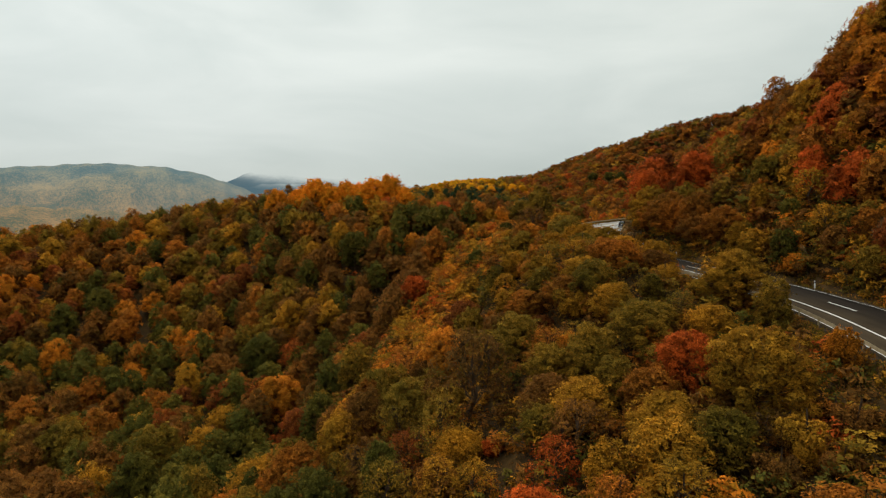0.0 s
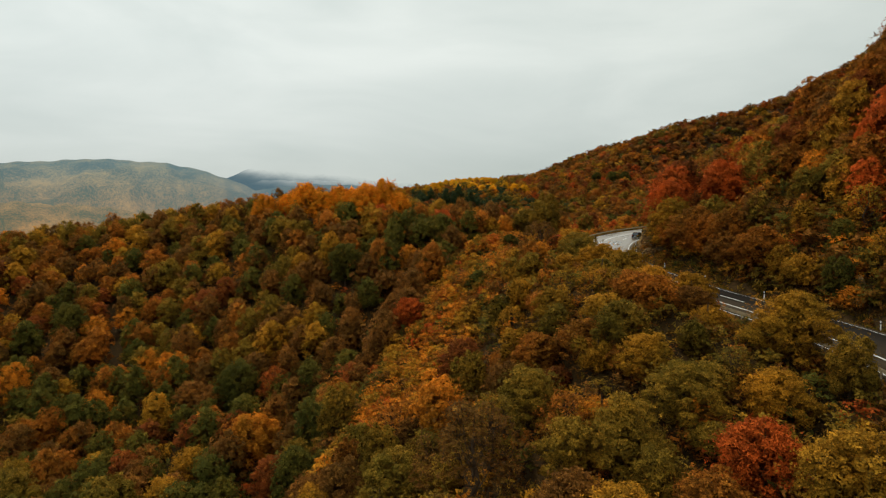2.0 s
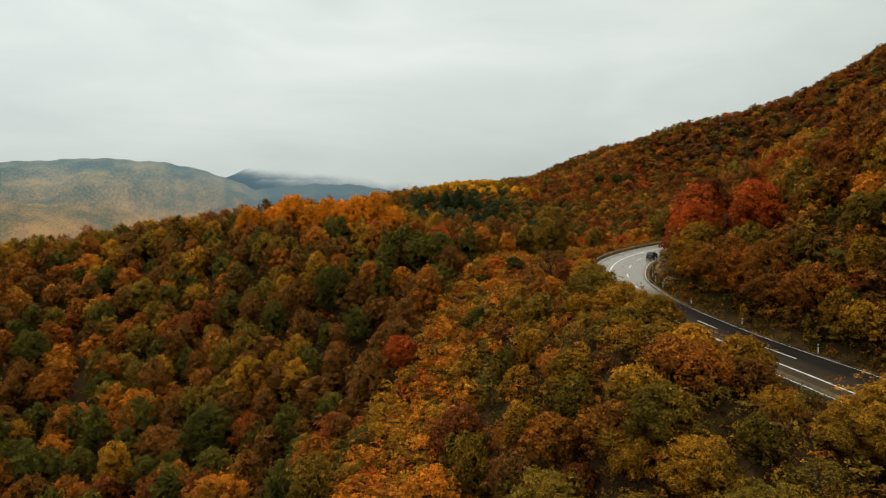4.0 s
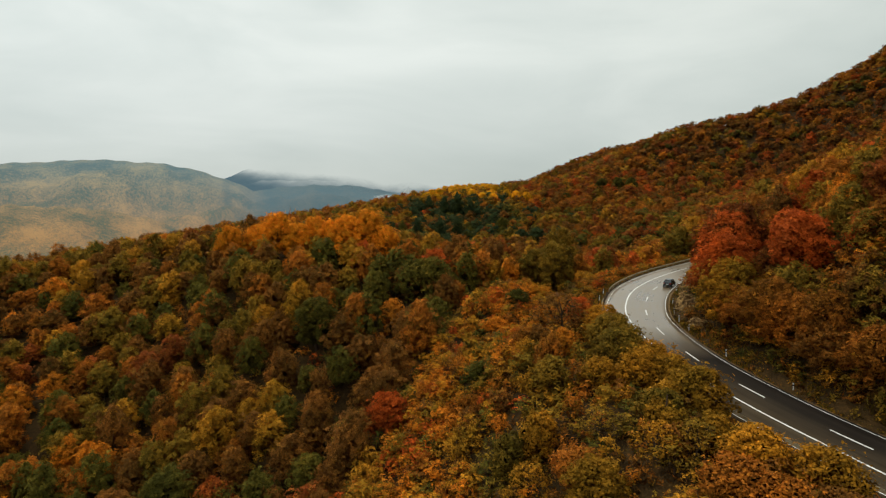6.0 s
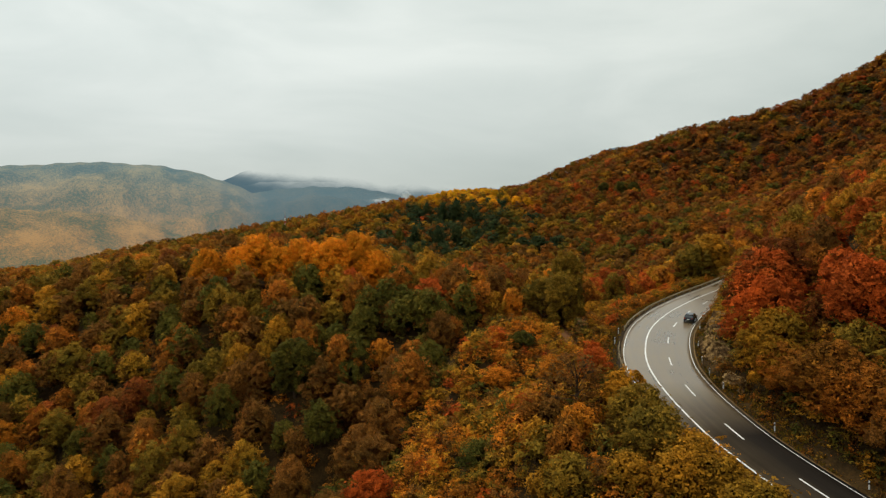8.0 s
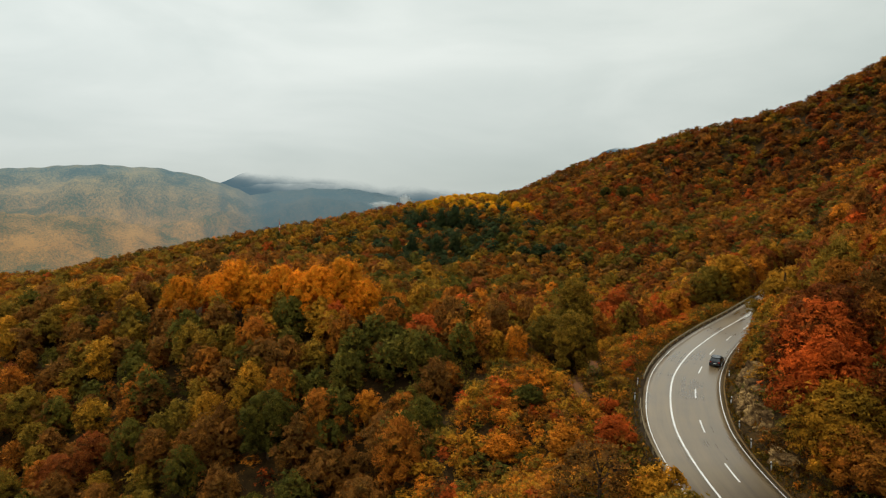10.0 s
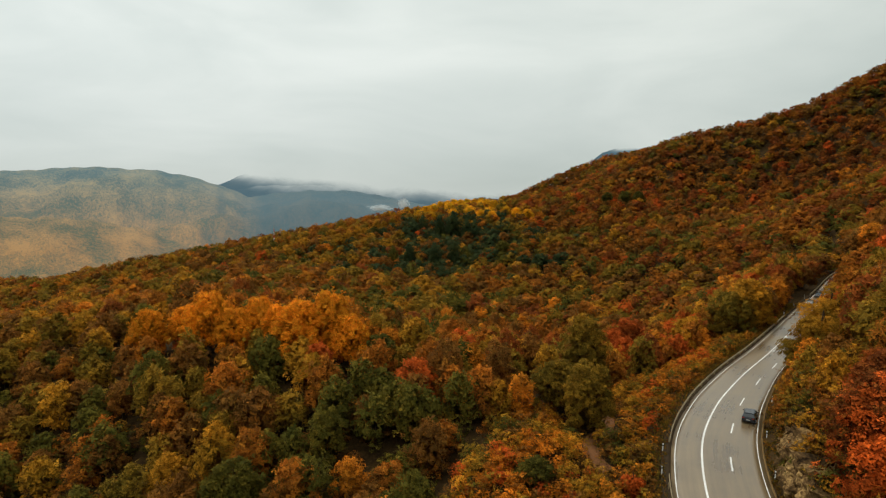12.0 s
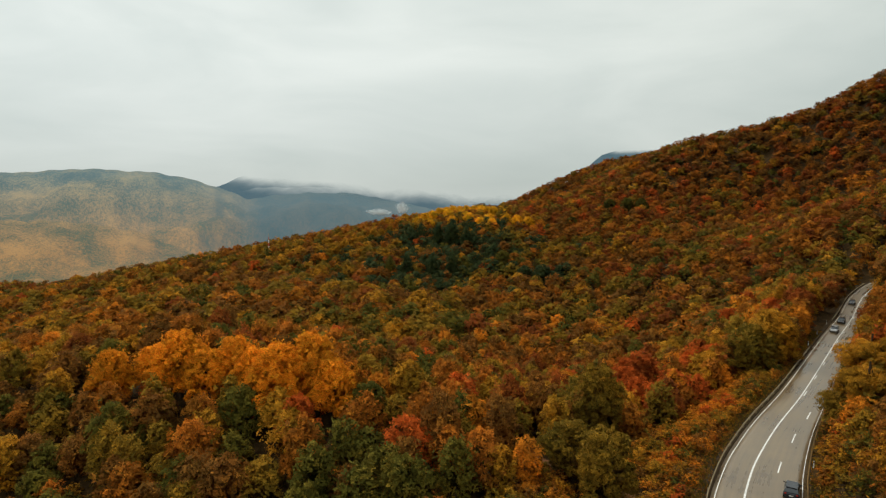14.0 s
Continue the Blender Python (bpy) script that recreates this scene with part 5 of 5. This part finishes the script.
# ---------------------------------------------------------------- far mountains
def far_material(haze_colour, least, deepest, cloud_base, lean, depth, east_tone):
    """Distant hillsides: autumn woods with distance haze painted on as a blue glow, tops turned clear in place of
    cloud.
    """
    m, n, l, b = principled("hazy_far_hillside", 0.95, 0.0, 0.0)
    p = position(n)
    uv = n.new("ShaderNodeUVMap").outputs["UV"]
    big, small = noise_node(n, l, 0.028, 5, 0.62, uv), noise_node(n, l, 0.42, 5, 0.8, uv)
    mottle = mix_colour(n, l, 0.5, big.outputs["Fac"], small.outputs["Fac"])
    crowns = noise_node(n, l, 1.7, 3, 0.8, uv)
    mottle = mix_colour(n, l, 0.35, mottle, crowns.outputs["Fac"])
    patches = n.new("ShaderNodeMapRange")
    for k, v in (("From Min", 0.45), ("From Max", 0.55), ("To Min", 0.37), ("To Max", 0.65)):
        patches.inputs[k].default_value = v
    l.new(mottle, patches.inputs["Value"])
    mottle = patches.outputs["Result"]
    bump(n, l, b, big.outputs["Fac"], 0.3, 60.0)
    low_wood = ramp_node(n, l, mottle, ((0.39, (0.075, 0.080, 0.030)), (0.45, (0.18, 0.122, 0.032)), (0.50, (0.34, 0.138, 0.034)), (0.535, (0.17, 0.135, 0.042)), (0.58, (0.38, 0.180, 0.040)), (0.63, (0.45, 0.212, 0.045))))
    # upper woods: greyer greens, with blue distance haze painted into their colours
    hazy_high_wood = ramp_node(n, l, mottle, ((0.39, (0.025, 0.060, 0.055)), (0.45, (0.09, 0.125, 0.085)), (0.50, (0.27, 0.195, 0.10)), (0.535, (0.12, 0.165, 0.105)), (0.58, (0.33, 0.245, 0.11)), (0.63, (0.43, 0.30, 0.12))))
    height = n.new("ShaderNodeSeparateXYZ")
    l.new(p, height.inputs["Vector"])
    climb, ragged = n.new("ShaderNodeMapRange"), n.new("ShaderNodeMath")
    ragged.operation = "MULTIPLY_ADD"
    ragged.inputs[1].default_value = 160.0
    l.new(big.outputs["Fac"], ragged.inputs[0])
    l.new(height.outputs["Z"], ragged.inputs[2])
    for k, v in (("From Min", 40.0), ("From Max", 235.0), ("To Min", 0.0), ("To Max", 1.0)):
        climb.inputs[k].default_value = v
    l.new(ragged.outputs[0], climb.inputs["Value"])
    wood = mix_colour(n, l, climb.outputs["Result"], low_wood.outputs["Color"], hazy_high_wood.outputs["Color"])
    # the gully between the two shoulders darkened in colour, imitating its shade
    split = n.new("ShaderNodeSeparateXYZ")
    l.new(uv, split.inputs["Vector"])
    wander = noise_node(n, l, 0.03, 3, 0.6, uv)
    course, away, gully_shade = n.new("ShaderNodeMath"), n.new("ShaderNodeMath"), n.new("ShaderNodeMapRange")
    course.operation = "MULTIPLY_ADD"
    course.inputs[1].default_value, course.inputs[2].default_value = 90.0, 183.0
    l.new(wander.outputs["Fac"], course.inputs[0])
    away.operation = "ADD"
    l.new(split.outputs["X"], away.inputs[0])
    l.new(course.outputs[0], away.inputs[1])
    near_line = n.new("ShaderNodeMath")
    near_line.operation = "ABSOLUTE"
    l.new(away.outputs[0], near_line.inputs[0])
    for k, v in (("From Min", 1.0), ("From Max", 17.0), ("To Min", 0.5), ("To Max", 0.0)):
        gully_shade.inputs[k].default_value = v
    l.new(near_line.outputs[0], gully_shade.inputs["Value"])
    wood = mix_colour(n, l, gully_shade.outputs["Result"], wood, (0.022, 0.045, 0.04))
    # darker blue-green tone over the eastern shoulder
    shoulder = n.new("ShaderNodeMapRange")
    for k, v in (("From Min", -222.0), ("From Max", -188.0), ("To Min", 0.0), ("To Max", east_tone)):
        shoulder.inputs[k].default_value = v
    l.new(split.outputs["X"], shoulder.inputs["Value"])
    east_tone_here = n.new("ShaderNodeMath")
    east_tone_here.operation = "MULTIPLY"
    l.new(shoulder.outputs["Result"], east_tone_here.inputs[0])
    east_tone_here.inputs[1].default_value = 0.85
    l.new(mix_colour(n, l, east_tone_here.outputs[0], wood, (0.008, 0.046, 0.066)), b.inputs["Base Color"])
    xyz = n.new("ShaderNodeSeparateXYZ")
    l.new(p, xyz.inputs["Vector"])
    # glowing haze mixed in with distance; the hills themselves give no light
    haze_glow = n.new("ShaderNodeEmission")
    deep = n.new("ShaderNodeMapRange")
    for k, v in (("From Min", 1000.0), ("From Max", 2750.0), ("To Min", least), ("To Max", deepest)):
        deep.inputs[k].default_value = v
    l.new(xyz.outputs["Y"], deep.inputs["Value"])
    haze_glow.inputs["Color"].default_value = (*haze_colour, 1)
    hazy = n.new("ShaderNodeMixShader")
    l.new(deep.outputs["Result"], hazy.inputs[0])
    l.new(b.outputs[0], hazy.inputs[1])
    l.new(haze_glow.outputs[0], hazy.inputs[2])
    # cloud base imitated: the tops fade to transparent unevenly, lower towards the east
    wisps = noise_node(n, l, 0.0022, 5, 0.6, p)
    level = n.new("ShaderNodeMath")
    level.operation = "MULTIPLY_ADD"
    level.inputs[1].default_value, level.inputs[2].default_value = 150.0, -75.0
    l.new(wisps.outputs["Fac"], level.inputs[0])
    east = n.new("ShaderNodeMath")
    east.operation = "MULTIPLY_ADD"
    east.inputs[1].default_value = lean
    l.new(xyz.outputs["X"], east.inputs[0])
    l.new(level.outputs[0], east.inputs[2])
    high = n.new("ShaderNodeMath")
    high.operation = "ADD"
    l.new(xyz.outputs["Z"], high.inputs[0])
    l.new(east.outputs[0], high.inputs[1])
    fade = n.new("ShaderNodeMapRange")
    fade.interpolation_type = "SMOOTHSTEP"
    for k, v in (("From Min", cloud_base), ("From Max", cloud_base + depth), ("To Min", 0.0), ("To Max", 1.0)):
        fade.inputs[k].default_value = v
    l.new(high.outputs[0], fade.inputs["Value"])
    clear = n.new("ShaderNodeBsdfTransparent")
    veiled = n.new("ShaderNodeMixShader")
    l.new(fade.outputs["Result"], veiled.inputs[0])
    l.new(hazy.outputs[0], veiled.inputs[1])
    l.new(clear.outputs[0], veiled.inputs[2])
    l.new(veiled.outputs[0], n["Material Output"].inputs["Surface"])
    return m




def far_range(name, label, near, reach, west, east, crest, foot, material):
    """A range of hills in a fan round the start: crest(angle) is its height, foot the valley's."""
    angles, radii = np.radians(np.linspace(west, east, 300)), np.linspace(0, 1, 90)
    A, R = np.meshgrid(angles, radii)
    D = near + (reach - near) * R
    X, Y = D * np.sin(A), D * np.cos(A)
    top = crest(np.degrees(A))
    body = np.where(R < 0.8, smooth(0, 0.8, R) * 0.45 + (R / 0.8) * 0.55, 1 - (R - 0.8) * 1.6)
    folds = 38 * np.sin(X * 0.0052 + 2 * np.sin(Y * 0.0021)) * np.sin(Y * 0.004 + np.sin(X * 0.0033) * 2)
    folds += 16 * np.sin(X * 0.014 + 1.5 * np.sin(Y * 0.006)) + 7 * np.sin(X * 0.037 + Y * 0.021 + np.sin(Y * 0.02))
    folds += 22 * np.abs(np.sin(X * 0.0085 + 2.2 * np.sin(Y * 0.0017) + np.sin(X * 0.002))) - 11
    Z = foot + (top - foot) * body + folds * np.sin(np.clip(R, 0, 0.8) / 0.8 * math.pi) * 0.9 + 4 * np.sin(A * 170) * np.sin(A * 61)
    nx, ny = len(angles), len(radii)
    faces = [(j * nx + i, j * nx + i + 1, (j + 1) * nx + i + 1, (j + 1) * nx + i) for j in range(ny - 1) for i in range(nx - 1)]
    ob = new(name, mesh_from(name, np.column_stack([X.ravel(), Y.ravel(), Z.ravel()]), faces, material, np.column_stack([np.degrees(A).ravel() * 11, R.ravel() * 230]), True))
    return tagged(ob, label, "mountains", kind="structure")


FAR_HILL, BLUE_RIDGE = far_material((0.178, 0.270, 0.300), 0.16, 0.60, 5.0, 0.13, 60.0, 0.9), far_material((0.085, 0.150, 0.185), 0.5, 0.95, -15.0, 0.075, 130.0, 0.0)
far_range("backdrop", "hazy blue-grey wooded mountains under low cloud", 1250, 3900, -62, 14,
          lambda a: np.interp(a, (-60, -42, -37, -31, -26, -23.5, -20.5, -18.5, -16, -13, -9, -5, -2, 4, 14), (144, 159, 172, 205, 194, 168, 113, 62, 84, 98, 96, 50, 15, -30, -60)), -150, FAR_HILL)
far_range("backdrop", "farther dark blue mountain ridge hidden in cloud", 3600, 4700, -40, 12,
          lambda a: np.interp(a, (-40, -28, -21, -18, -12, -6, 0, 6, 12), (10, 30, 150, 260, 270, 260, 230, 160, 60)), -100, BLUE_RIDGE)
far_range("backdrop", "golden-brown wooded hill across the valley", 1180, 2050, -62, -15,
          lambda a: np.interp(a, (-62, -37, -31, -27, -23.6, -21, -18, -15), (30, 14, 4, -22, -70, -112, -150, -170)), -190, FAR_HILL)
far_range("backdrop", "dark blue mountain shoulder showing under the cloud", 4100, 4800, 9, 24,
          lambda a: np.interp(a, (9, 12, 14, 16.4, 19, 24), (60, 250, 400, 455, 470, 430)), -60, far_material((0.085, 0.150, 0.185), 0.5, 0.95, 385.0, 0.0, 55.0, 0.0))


# ---------------------------------------------------------------- mist rising from the far valley
def mist_material():
    """Thin mist: torn wisps that thin out towards the patch's rim."""
    m, n, l, b = principled("white_mist", 1.0, 0.0, 0.0)
    b.inputs["Base Color"].default_value = (0.62, 0.66, 0.66, 1)
    uv = n.new("ShaderNodeUVMap").outputs["UV"]
    torn = noise_node(n, l, 3.2, 6, 0.62, uv)
    middle, cover, amount = n.new("ShaderNodeVectorMath"), n.new("ShaderNodeMapRange"), n.new("ShaderNodeMath")
    middle.operation = "LENGTH"
    l.new(uv, middle.inputs[0])
    for k, v in (("From Min", 0.1), ("From Max", 1.0), ("To Min", 0.52), ("To Max", -0.5)):
        cover.inputs[k].default_value = v
    l.new(middle.outputs["Value"], cover.inputs["Value"])
    amount.operation = "ADD"
    l.new(torn.outputs["Fac"], amount.inputs[0])
    l.new(cover.outputs["Result"], amount.inputs[1])
    fade = n.new("ShaderNodeMapRange")
    fade.interpolation_type = "SMOOTHSTEP"
    for k, v in (("From Min", 0.42), ("From Max", 1.0), ("To Min", 0.0), ("To Max", 0.95)):
        fade.inputs[k].default_value = v
    l.new(amount.outputs[0], fade.inputs["Value"])
    clear, mixed = n.new("ShaderNodeBsdfTransparent"), n.new("ShaderNodeMixShader")
    l.new(fade.outputs["Result"], mixed.inputs[0])
    l.new(clear.outputs[0], mixed.inputs[1])
    l.new(b.outputs[0], mixed.inputs[2])
    l.new(mixed.outputs[0], n["Material Output"].inputs["Surface"])
    return m


MIST = mist_material()


def mist(x, y, z, wide, high, label):
    """A billow of mist: a bulging sheet, leaning back into the valley."""
    verts, faces, uv = [], [], []
    for j in range(13):
        for i in range(17):
            u, v = i / 8 - 1, j / 6 - 1
            bulge = 10 * max(0.0, 1 - u * u) * max(0.0, 1 - v * v) + 3 * math.sin(5 * u + 2 * v)
            verts.append((u * wide / 2, -bulge + 6 * v, v * high / 2))
            uv.append((u, v))
    for j in range(12):
        for i in range(16):
            faces.append((j * 17 + i, j * 17 + i + 1, (j + 1) * 17 + i + 1, (j + 1) * 17 + i))
    ob = new("mist", mesh_from("mist", verts, faces, MIST, uv, True))
    ob.matrix_basis = pose(x, y, z)
    return tagged(ob, label, "mist", kind="stuff")


mist(-84, 1150, 52, 46, 46, "white mist rising from the far valley")
mist(-128, 1165, 44, 90, 26, "thin white mist lying along the far valley")
